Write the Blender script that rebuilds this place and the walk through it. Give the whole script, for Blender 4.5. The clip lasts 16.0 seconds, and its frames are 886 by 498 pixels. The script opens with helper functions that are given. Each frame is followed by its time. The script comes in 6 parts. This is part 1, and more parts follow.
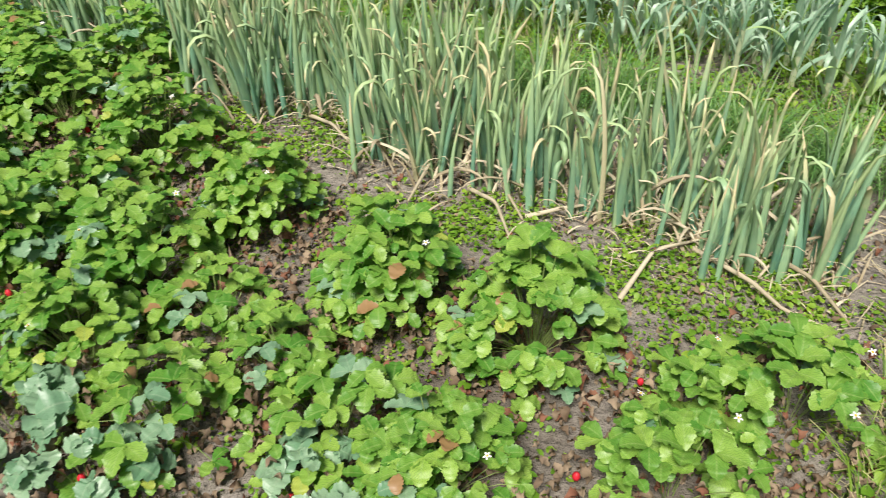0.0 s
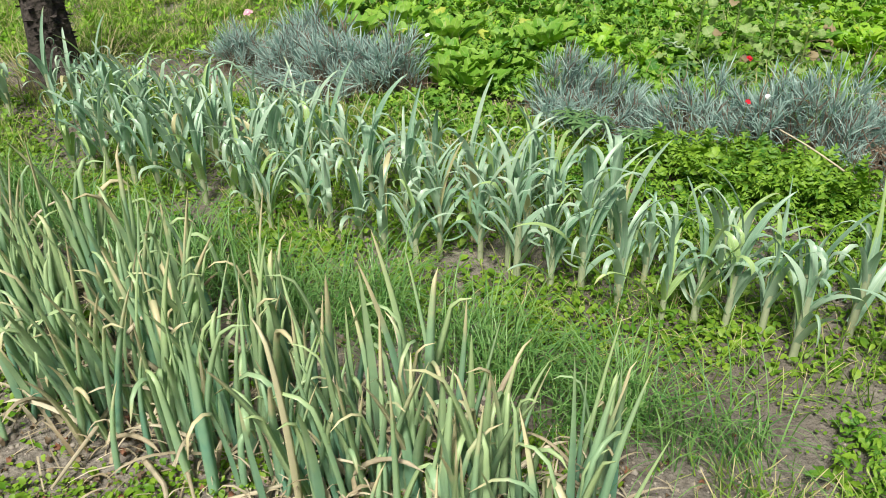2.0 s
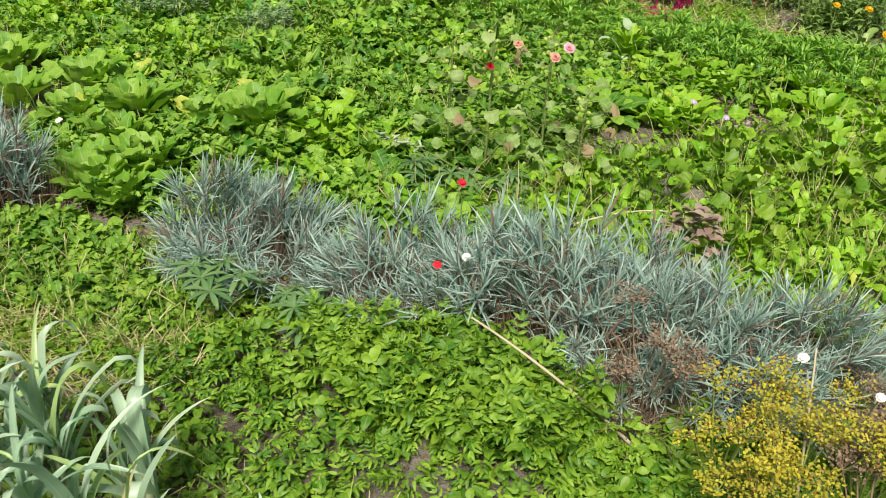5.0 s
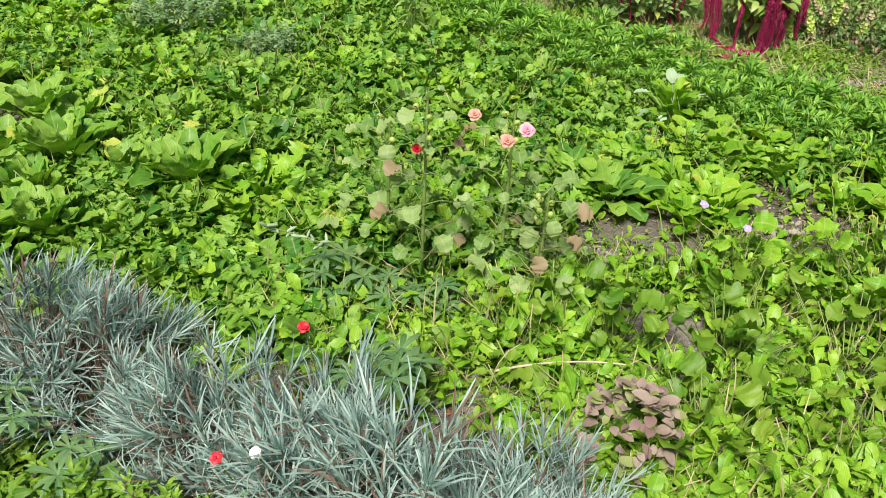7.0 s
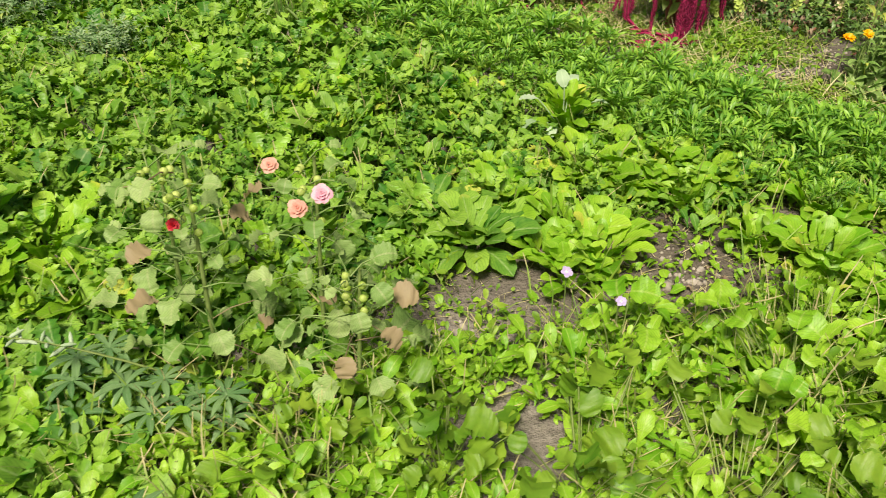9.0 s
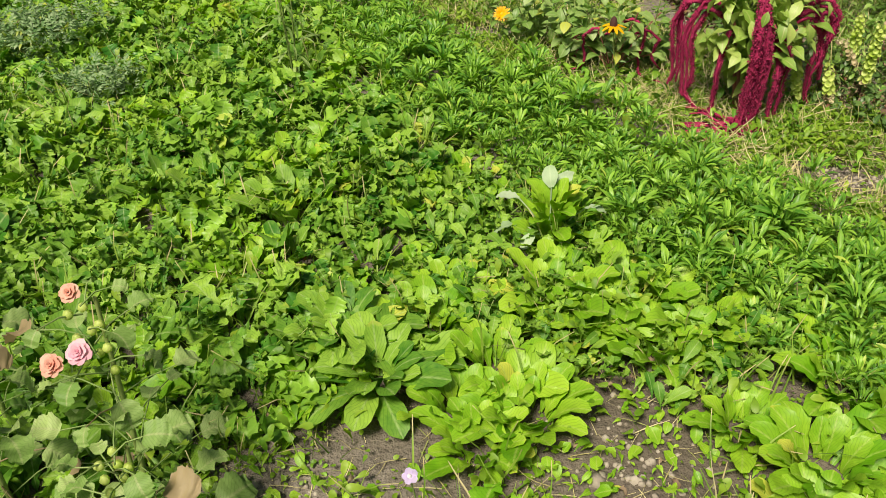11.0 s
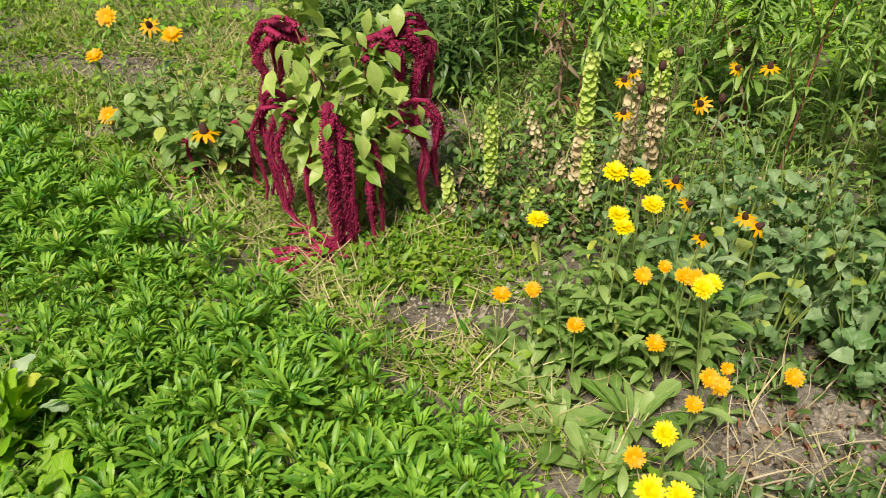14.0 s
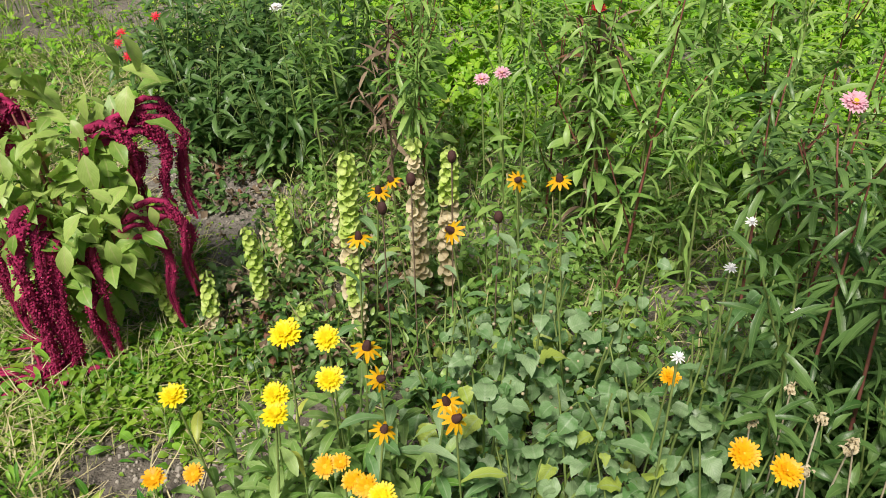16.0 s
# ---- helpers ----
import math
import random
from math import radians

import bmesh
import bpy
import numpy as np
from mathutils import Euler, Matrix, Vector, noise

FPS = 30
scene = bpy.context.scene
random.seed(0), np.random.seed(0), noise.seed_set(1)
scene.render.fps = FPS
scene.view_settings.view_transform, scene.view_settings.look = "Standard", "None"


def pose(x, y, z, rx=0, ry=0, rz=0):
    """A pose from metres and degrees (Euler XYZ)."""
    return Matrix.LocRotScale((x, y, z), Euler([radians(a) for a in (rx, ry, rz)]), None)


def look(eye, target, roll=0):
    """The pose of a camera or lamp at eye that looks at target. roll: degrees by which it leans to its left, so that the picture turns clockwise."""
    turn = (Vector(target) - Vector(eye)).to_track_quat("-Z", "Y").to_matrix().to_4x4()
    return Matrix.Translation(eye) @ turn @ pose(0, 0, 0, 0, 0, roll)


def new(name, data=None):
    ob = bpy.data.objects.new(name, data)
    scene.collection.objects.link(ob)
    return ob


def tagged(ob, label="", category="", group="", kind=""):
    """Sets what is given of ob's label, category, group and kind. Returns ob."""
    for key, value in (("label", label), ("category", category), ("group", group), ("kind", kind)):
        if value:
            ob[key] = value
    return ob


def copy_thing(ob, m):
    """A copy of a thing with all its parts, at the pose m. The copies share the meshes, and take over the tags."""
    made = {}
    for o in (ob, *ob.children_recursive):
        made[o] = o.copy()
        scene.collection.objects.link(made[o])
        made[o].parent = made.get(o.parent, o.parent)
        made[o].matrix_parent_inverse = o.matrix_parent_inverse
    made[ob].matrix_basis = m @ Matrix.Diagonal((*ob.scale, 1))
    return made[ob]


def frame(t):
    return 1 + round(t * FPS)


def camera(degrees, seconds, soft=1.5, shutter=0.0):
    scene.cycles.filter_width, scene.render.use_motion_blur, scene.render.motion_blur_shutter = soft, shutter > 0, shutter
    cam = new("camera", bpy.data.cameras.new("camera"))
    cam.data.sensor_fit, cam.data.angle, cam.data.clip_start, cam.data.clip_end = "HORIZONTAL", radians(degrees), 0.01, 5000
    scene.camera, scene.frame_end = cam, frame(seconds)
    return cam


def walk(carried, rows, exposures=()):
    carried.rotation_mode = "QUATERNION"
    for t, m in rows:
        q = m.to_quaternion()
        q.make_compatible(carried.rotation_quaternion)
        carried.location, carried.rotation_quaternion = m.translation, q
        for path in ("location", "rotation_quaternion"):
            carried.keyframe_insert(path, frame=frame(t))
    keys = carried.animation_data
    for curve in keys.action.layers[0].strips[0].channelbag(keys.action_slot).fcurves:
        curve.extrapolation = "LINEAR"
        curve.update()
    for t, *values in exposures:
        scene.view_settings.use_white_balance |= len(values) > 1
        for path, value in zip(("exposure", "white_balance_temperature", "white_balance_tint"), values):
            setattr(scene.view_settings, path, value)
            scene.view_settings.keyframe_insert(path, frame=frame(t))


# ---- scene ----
cam = camera(57.9, 16.0, soft=0.8, shutter=0.12)
PATH = [
    (0.0, pose(0.168, 0.439, 1.504, 51.56, 1.36, -0.27)),
    (0.5, pose(0.297, 0.580, 1.463, 51.01, -0.38, -8.57)),
    (1.0, pose(0.446, 0.773, 1.507, 54.49, -0.30, -9.05)),
    (1.5, pose(0.618, 0.935, 1.507, 57.64, 0.17, -6.95)),
    (2.0, pose(0.858, 1.134, 1.515, 58.33, 0.62, -5.32)),
    (2.5, pose(1.049, 1.363, 1.475, 57.59, 1.15, -5.76)),
    (3.0, pose(1.241, 1.619, 1.504, 56.78, 1.66, -9.33)),
    (3.5, pose(1.431, 1.814, 1.482, 56.28, 1.25, -11.54)),
    (4.0, pose(1.705, 2.009, 1.505, 57.04, -0.32, -10.61)),
    (4.5, pose(1.851, 2.130, 1.506, 57.58, -1.02, -9.75)),
    (5.0, pose(2.045, 2.337, 1.509, 57.10, -1.26, -10.11)),
    (5.2, pose(2.120, 2.404, 1.522, 56.45, -1.22, -10.91)),
    (7.3, pose(2.846, 3.120, 1.519, 56.04, -0.62, 1.67)),
    (7.5, pose(2.851, 3.174, 1.524, 55.93, -0.55, 1.96)),
    (8.0, pose(2.934, 3.326, 1.497, 55.32, 0.24, 2.65)),
    (8.5, pose(3.098, 3.522, 1.484, 53.80, 0.89, 1.98)),
    (9.0, pose(3.252, 3.661, 1.483, 52.77, -0.28, -2.02)),
    (9.2, pose(3.346, 3.751, 1.455, 52.55, -0.81, -3.17)),
    (11.3, pose(3.923, 4.336, 1.477, 53.99, 1.06, 10.95)),
    (11.5, pose(3.976, 4.403, 1.468, 54.63, 0.70, 8.17)),
    (12.0, pose(4.164, 4.588, 1.496, 56.34, 0.03, 1.34)),
    (12.5, pose(4.312, 4.687, 1.500, 56.99, 0.45, 0.26)),
    (13.0, pose(4.535, 4.801, 1.499, 56.90, 0.54, 3.03)),
    (13.5, pose(4.733, 4.875, 1.507, 56.44, 0.93, 3.91)),
    (14.0, pose(4.914, 5.018, 1.488, 55.46, 0.67, 2.75)),
    (14.5, pose(5.077, 5.161, 1.521, 55.49, -0.42, 2.21)),
    (15.0, pose(5.263, 5.292, 1.512, 55.60, -0.61, 2.78)),
    (15.5, pose(5.511, 5.451, 1.520, 56.04, -0.25, 4.64)),
    (16.0, pose(5.655, 5.618, 1.492, 56.53, 0.40, 5.62)),
]
walk(cam, PATH, [(0.0, 0.56, 6500, 13), (2.0, 0.47, 6500, 10), (3.5, 0.42, 7500, 8), (5.0, 0.43, 7000, 10), (7.5, 0.55, 6600, 13), (9.0, 0.52, 7400, 12), (13.0, 0.35, 7600, 10), (16.0, 0.31, 6600, 13)])

# ---- light: bright hazy day, soft sun from behind and above ----
SUN_EL, SUN_AZ = 58, 200
world = bpy.data.worlds.new("sky")
scene.world = world
world.use_nodes = True
wn = world.node_tree
sky = wn.nodes.new("ShaderNodeTexSky")
sky.sky_type, sky.sun_disc = "NISHITA", False
sky.sun_elevation, sky.sun_rotation = radians(SUN_EL), radians(SUN_AZ)
sky.air_density, sky.dust_density = 1.0, 3.0
back = wn.nodes["Background"]
back.inputs["Strength"].default_value = 0.036
wn.links.new(sky.outputs[0], back.inputs["Color"])
sun = new("sun", bpy.data.lights.new("sun", "SUN"))
sun.data.energy, sun.data.angle, sun.data.color = 3.9, radians(16), (1.0, 0.95, 0.87)
az, el = radians(SUN_AZ), radians(SUN_EL)
sun.matrix_world = look((20 * math.sin(az) * math.cos(el), 20 * math.cos(az) * math.cos(el), 20 * math.sin(el)), (0, 0, 0))

rng = np.random.default_rng(7)


def rnd(a, b):
    return float(rng.uniform(a, b))


# ---- materials ----
def nodes_of(name):
    mat = bpy.data.materials.new(name)
    mat.use_nodes = True
    tree = mat.node_tree
    return mat, tree, tree.nodes["Principled BSDF"], tree.nodes["Material Output"]


def link(tree, a, b):
    tree.links.new(a, b)


def math_node(tree, op, a, b=None, c=None):
    n = tree.nodes.new("ShaderNodeMath")
    n.operation = op
    n.use_clamp = False
    for i, v in enumerate((a, b, c)):
        if v is None:
            continue
        if isinstance(v, (int, float)):
            n.inputs[i].default_value = v
        else:
            link(tree, v, n.inputs[i])
    return n.outputs[0]


def mix_rgb(tree, fac, a, b):
    n = tree.nodes.new("ShaderNodeMix")
    n.data_type = "RGBA"
    for s, v in ((n.inputs[0], fac), (n.inputs[6], a), (n.inputs[7], b)):
        if isinstance(v, (int, float)):
            s.default_value = v
        elif isinstance(v, tuple):
            s.default_value = (*v, 1)
        else:
            link(tree, v, s)
    return n.outputs[2]


def noise_of(tree, scale, detail=3):
    n = tree.nodes.new("ShaderNodeTexNoise")
    n.inputs["Scale"].default_value, n.inputs["Detail"].default_value = scale, detail
    c = tree.nodes.new("ShaderNodeTexCoord")
    link(tree, c.outputs["Object"], n.inputs["Vector"])
    return n.outputs["Fac"]


def ramp_of(tree, fac, lo, hi):
    n = tree.nodes.new("ShaderNodeMapRange")
    n.inputs["From Min"].default_value, n.inputs["From Max"].default_value = lo, hi
    link(tree, fac, n.inputs["Value"])
    return n.outputs["Result"]


def leaf_mat(name, a, b, rib=None, dry=None, dry_from=2.0, dry_rand=0.6, dead=0.0, dead_col=(0.22, 0.13, 0.06),
             rough=0.42, trans=0.24, spec=0.5, blotch=60, lines=0.0, veins=0.0, tip=None, pale=0.0, pale_col=(0.55, 0.60, 0.10)):
    """Leaf blade: tint by leaf, paler midrib, dry tips along its length, a share of dead leaves."""
    mat, t, bsdf, out = nodes_of(name)
    geo = t.nodes.new("ShaderNodeNewGeometry")
    info = t.nodes.new("ShaderNodeObjectInfo")
    rand = math_node(t, "FRACT", math_node(t, "ADD", geo.outputs["Random Per Island"], info.outputs["Random"]))
    uv = t.nodes.new("ShaderNodeUVMap")
    sep = t.nodes.new("ShaderNodeSeparateXYZ")
    link(t, uv.outputs[0], sep.inputs[0])
    u, v = sep.outputs[0], sep.outputs[1]
    n1 = noise_of(t, blotch)
    n2 = noise_of(t, 6, 2)
    f = math_node(t, "MULTIPLY_ADD", n2, 0.9, math_node(t, "MULTIPLY_ADD", rand, 0.8, -0.35))
    f = math_node(t, "ADD", f, math_node(t, "MULTIPLY_ADD", n1, 0.6, -0.3))
    f = ramp_of(t, f, 0.0, 1.0)
    col = mix_rgb(t, f, a, b)
    if tip:
        col = mix_rgb(t, math_node(t, "MULTIPLY", ramp_of(t, v, 0.3, 1.0), 0.6), col, tip)
    if pale > 0:
        r4 = math_node(t, "FRACT", math_node(t, "MULTIPLY", rand, 29.3))
        col = mix_rgb(t, math_node(t, "MULTIPLY", math_node(t, "LESS_THAN", r4, pale), 0.8), col, pale_col)
    across = math_node(t, "ABSOLUTE", math_node(t, "SUBTRACT", u, 0.5))
    if rib:
        ribf = ramp_of(t, across, 0.07, 0.0)
        col = mix_rgb(t, math_node(t, "MULTIPLY", ribf, 0.55), col, rib)
    if veins:
        side = math_node(t, "SINE", math_node(t, "MULTIPLY", math_node(t, "MULTIPLY_ADD", across, -0.9, v), 52.0))
        vein = math_node(t, "MULTIPLY", ramp_of(t, side, 0.55, 1.0), veins)
        col = mix_rgb(t, vein, col, tuple(c * 0.45 for c in a))
    if lines:
        wave = math_node(t, "SINE", math_node(t, "MULTIPLY", u, 55.0))
        col = mix_rgb(t, math_node(t, "MULTIPLY_ADD", wave, lines, lines), col, tuple(min(1, c * 1.5) for c in b))
    if dry:
        r2 = math_node(t, "FRACT", math_node(t, "MULTIPLY", rand, 17.31))
        d = math_node(t, "ADD", v, math_node(t, "MULTIPLY", r2, dry_rand))
        d = math_node(t, "ADD", d, math_node(t, "MULTIPLY_ADD", n1, 0.4, -0.2))
        n = ramp_of(t, d, dry_from, dry_from + 0.22)
        col = mix_rgb(t, n, col, dry)
    if dead > 0:
        r3 = math_node(t, "FRACT", math_node(t, "MULTIPLY", rand, 41.7))
        col = mix_rgb(t, math_node(t, "LESS_THAN", r3, dead), col, dead_col)
    link(t, col, bsdf.inputs["Base Color"])
    bsdf.inputs["Roughness"].default_value = rough
    bsdf.inputs["Specular IOR Level"].default_value = spec
    bump = t.nodes.new("ShaderNodeBump")
    bump.inputs["Strength"].default_value, bump.inputs["Distance"].default_value = 0.35, 0.004
    link(t, n1, bump.inputs["Height"])
    link(t, bump.outputs[0], bsdf.inputs["Normal"])
    tr = t.nodes.new("ShaderNodeBsdfTranslucent")
    hsv = t.nodes.new("ShaderNodeHueSaturation")
    hsv.inputs["Saturation"].default_value, hsv.inputs["Value"].default_value = 1.1, 1.3
    link(t, col, hsv.inputs["Color"])
    link(t, hsv.outputs[0], tr.inputs["Color"])
    mixs = t.nodes.new("ShaderNodeMixShader")
    mixs.inputs[0].default_value = trans
    link(t, bsdf.outputs[0], mixs.inputs[1])
    link(t, tr.outputs[0], mixs.inputs[2])
    link(t, mixs.outputs[0], out.inputs["Surface"])
    return mat


def plain_mat(name, a, b, rough=0.8, scale=40, bump_d=0.003, island=0.5):
    """Bark, stems, seed heads: two colours mixed by noise and by piece."""
    mat, t, bsdf, out = nodes_of(name)
    geo = t.nodes.new("ShaderNodeNewGeometry")
    n1 = noise_of(t, scale, 6)
    n2 = noise_of(t, scale * 0.15, 3)
    f = math_node(t, "ADD", math_node(t, "MULTIPLY", geo.outputs["Random Per Island"], island), math_node(t, "MULTIPLY_ADD", n1, 0.9, -0.45))
    f = math_node(t, "ADD", f, math_node(t, "MULTIPLY_ADD", n2, 0.8, -0.2))
    link(t, mix_rgb(t, ramp_of(t, f, 0.0, 1.0), a, b), bsdf.inputs["Base Color"])
    bsdf.inputs["Roughness"].default_value = rough
    bump = t.nodes.new("ShaderNodeBump")
    bump.inputs["Strength"].default_value, bump.inputs["Distance"].default_value = 0.7, bump_d
    link(t, n1, bump.inputs["Height"])
    link(t, bump.outputs[0], bsdf.inputs["Normal"])
    return mat


def soil_mat():
    mat, t, bsdf, out = nodes_of("garden_soil")
    n0, n1, n2, n3 = noise_of(t, 0.8, 3), noise_of(t, 9, 5), noise_of(t, 55, 6), noise_of(t, 240, 3)
    vor = t.nodes.new("ShaderNodeTexVoronoi")
    vor.inputs["Scale"].default_value = 38
    c = t.nodes.new("ShaderNodeTexCoord")
    link(t, c.outputs["Object"], vor.inputs["Vector"])
    col = mix_rgb(t, ramp_of(t, n1, 0.3, 0.7), (0.12, 0.104, 0.084), (0.24, 0.215, 0.18))
    col = mix_rgb(t, ramp_of(t, n2, 0.35, 0.75), col, (0.34, 0.31, 0.265))
    col = mix_rgb(t, ramp_of(t, n0, 0.45, 0.65), col, (0.13, 0.11, 0.085))
    col = mix_rgb(t, math_node(t, "MULTIPLY", ramp_of(t, n3, 0.55, 0.75), 0.5), col, (0.10, 0.085, 0.07))
    link(t, col, bsdf.inputs["Base Color"])
    bsdf.inputs["Roughness"].default_value = 0.95
    h = math_node(t, "ADD", math_node(t, "MULTIPLY", n2, 0.8), math_node(t, "MULTIPLY", vor.outputs["Distance"], -0.15))
    h = math_node(t, "ADD", h, math_node(t, "MULTIPLY", n3, 0.25))
    bump = t.nodes.new("ShaderNodeBump")
    bump.inputs["Strength"].default_value, bump.inputs["Distance"].default_value = 1.0, 0.02
    link(t, h, bump.inputs["Height"])
    link(t, bump.outputs[0], bsdf.inputs["Normal"])
    return mat


SOIL = soil_mat()
M_STRAW = leaf_mat("strawberry_leaf", (0.085, 0.26, 0.03), (0.33, 0.51, 0.09), rib=(0.34, 0.5, 0.15), rough=0.45, dead=0.015, dead_col=(0.36, 0.22, 0.10), veins=0.4, pale=0.015, pale_col=(0.48, 0.54, 0.10))
M_STRAW_BLUE = leaf_mat("strawberry_leaf_dull", (0.15, 0.31, 0.17), (0.30, 0.46, 0.28), rib=(0.34, 0.47, 0.3), rough=0.38, veins=0.15)
M_DEAD = leaf_mat("dead_leaf", (0.10, 0.065, 0.04), (0.36, 0.28, 0.19), rough=0.8, trans=0.1, spec=0.15, pale=0.15, pale_col=(0.24, 0.10, 0.06))
M_ONION = leaf_mat("onion_leaf", (0.17, 0.39, 0.27), (0.46, 0.64, 0.32), tip=(0.54, 0.66, 0.28), dry=(0.70, 0.64, 0.38), dry_from=1.16, dry_rand=0.6, rough=0.42, trans=0.15, blotch=25, dead=0.02, dead_col=(0.62, 0.58, 0.36))
M_DRYONION = leaf_mat("dry_onion_leaf", (0.32, 0.26, 0.16), (0.70, 0.63, 0.46), rough=0.75, trans=0.1, spec=0.2)
M_CHIVE = leaf_mat("chive_blade", (0.06, 0.20, 0.04), (0.24, 0.42, 0.12), dry=(0.45, 0.40, 0.16), dry_from=1.35, dry_rand=0.5, rough=0.42, trans=0.15)
M_LEEK = leaf_mat("leek_leaf", (0.19, 0.37, 0.23), (0.54, 0.69, 0.51), rib=(0.5, 0.64, 0.44), dry=(0.66, 0.60, 0.26), dry_from=1.40, dry_rand=0.55, rough=0.36, trans=0.22, spec=0.6, lines=0.06, blotch=14, pale=0.12, pale_col=(0.40, 0.58, 0.16), dead=0.02, dead_col=(0.55, 0.52, 0.28))
M_LEEKSHAFT = plain_mat("leek_shaft", (0.30, 0.38, 0.20), (0.52, 0.55, 0.38), 0.5)
M_DIANTH = leaf_mat("pink_leaf_blue_grey", (0.23, 0.38, 0.33), (0.53, 0.68, 0.61), rough=0.5, trans=0.25, dead=0.13, dead_col=(0.26, 0.17, 0.13))
M_DRYSTEM = plain_mat("dry_stem", (0.13, 0.08, 0.055), (0.36, 0.27, 0.18), 0.85)
M_WEED = leaf_mat("weed_leaf", (0.09, 0.24, 0.015), (0.29, 0.45, 0.045), rough=0.5, trans=0.3)
M_ELDER = leaf_mat("ground_elder_leaf", (0.045, 0.18, 0.012), (0.29, 0.49, 0.04), rib=(0.34, 0.42, 0.1), rough=0.55, veins=0.25)
M_SALAD = leaf_mat("salad_leaf", (0.045, 0.19, 0.018), (0.33, 0.56, 0.075), rib=(0.40, 0.56, 0.22), rough=0.5, spec=0.28, dry=(0.5, 0.5, 0.1), dry_from=1.5, dry_rand=0.6, veins=0.3, pale=0.008)
M_BRIGHT = leaf_mat("bright_leaf", (0.13, 0.36, 0.015), (0.36, 0.60, 0.05), rib=(0.45, 0.6, 0.15), rough=0.45, spec=0.4, dry=(0.6, 0.55, 0.08), dry_from=1.5, dry_rand=0.6, veins=0.3, pale=0.012, pale_col=(0.58, 0.60, 0.10))
M_BIG = leaf_mat("broad_woolly_leaf", (0.12, 0.32, 0.03), (0.33, 0.54, 0.08), rib=(0.46, 0.58, 0.22), rough=0.5, spec=0.35, veins=0.3, pale=0.02)
M_WILLIAM = leaf_mat("lanceolate_leaf", (0.04, 0.19, 0.018), (0.31, 0.57, 0.065), rib=(0.32, 0.52, 0.14), rough=0.42, spec=0.4, pale=0.02, pale_col=(0.46, 0.58, 0.10))
M_SILVER = leaf_mat("pale_dusty_leaf", (0.26, 0.42, 0.20), (0.50, 0.62, 0.44), rib=(0.5, 0.62, 0.4), rough=0.7, trans=0.15, veins=0.15, blotch=25)
M_GRASS = leaf_mat("grass_blade", (0.11, 0.24, 0.03), (0.27, 0.42, 0.06), dry=(0.55, 0.48, 0.25), dry_from=1.0, dry_rand=0.6, rough=0.55, trans=0.25)
M_HAY = leaf_mat("cut_hay", (0.36, 0.33, 0.15), (0.66, 0.60, 0.36), rough=0.75, trans=0.1, spec=0.2, pale=0.2, pale_col=(0.30, 0.36, 0.10))
M_STEM = plain_mat("green_stem", (0.16, 0.25, 0.06), (0.30, 0.38, 0.12), 0.6)
M_REDSTEM = plain_mat("red_stem", (0.20, 0.06, 0.06), (0.34, 0.14, 0.09), 0.6)
M_AMLEAF = leaf_mat("amaranth_leaf", (0.18, 0.34, 0.05), (0.46, 0.60, 0.16), rib=(0.5, 0.5, 0.22), rough=0.45, dead=0.012, dead_col=(0.35, 0.2, 0.1), veins=0.15)
M_TASSEL = plain_mat("crimson_tassel", (0.19, 0.007, 0.045), (0.46, 0.02, 0.115), 0.85, 160, 0.004, 0.8)
M_HOLLY = leaf_mat("hollyhock_leaf", (0.14, 0.29, 0.05), (0.38, 0.52, 0.19), rib=(0.45, 0.5, 0.25), rough=0.6, veins=0.3, dead=0.08, dead_col=(0.34, 0.27, 0.15))
M_CALLEAF = leaf_mat("marigold_leaf", (0.11, 0.25, 0.035), (0.36, 0.51, 0.17), rib=(0.42, 0.54, 0.26), rough=0.45, veins=0.15, pale=0.03)
M_YELLOW = leaf_mat("yellow_petal", (0.86, 0.68, 0.006), (0.92, 0.80, 0.02), rough=0.5, trans=0.3)
M_ORANGE = leaf_mat("orange_petal", (0.85, 0.42, 0.004), (0.90, 0.56, 0.01), rough=0.5, trans=0.3)
M_CONE = plain_mat("dark_cone", (0.035, 0.012, 0.012), (0.10, 0.04, 0.03), 0.8, 200)
M_DISC = plain_mat("flower_disc", (0.72, 0.38, 0.01), (0.85, 0.55, 0.03), 0.7, 300)
M_BELL = leaf_mat("bell_calyx_green", (0.42, 0.58, 0.10), (0.66, 0.77, 0.26), rough=0.5, trans=0.35)
M_DRYBELL = leaf_mat("bell_calyx_dry", (0.46, 0.38, 0.22), (0.76, 0.68, 0.46), rough=0.7, trans=0.25)
M_GREY = leaf_mat("grey_green_leaf", (0.09, 0.23, 0.055), (0.34, 0.48, 0.25), rib=(0.38, 0.5, 0.3), rough=0.5, veins=0.2, pale=0.05, pale_col=(0.42, 0.52, 0.08))
M_ASTER = leaf_mat("tall_stem_leaf", (0.10, 0.25, 0.035), (0.34, 0.51, 0.13), rib=(0.32, 0.46, 0.15), rough=0.42)
# Dark green leaf; at the right front its darkness also stands in for shade.
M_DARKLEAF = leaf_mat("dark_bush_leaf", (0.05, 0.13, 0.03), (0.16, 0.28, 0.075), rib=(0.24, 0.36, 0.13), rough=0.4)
M_PINK = leaf_mat("pink_petal", (0.76, 0.38, 0.50), (0.85, 0.60, 0.66), rough=0.6, trans=0.3)
M_PEACH = leaf_mat("peach_petal", (0.74, 0.36, 0.28), (0.82, 0.54, 0.44), rough=0.6, trans=0.3)
M_RED = leaf_mat("red_petal", (0.62, 0.012, 0.03), (0.75, 0.03, 0.05), rough=0.5, trans=0.2)
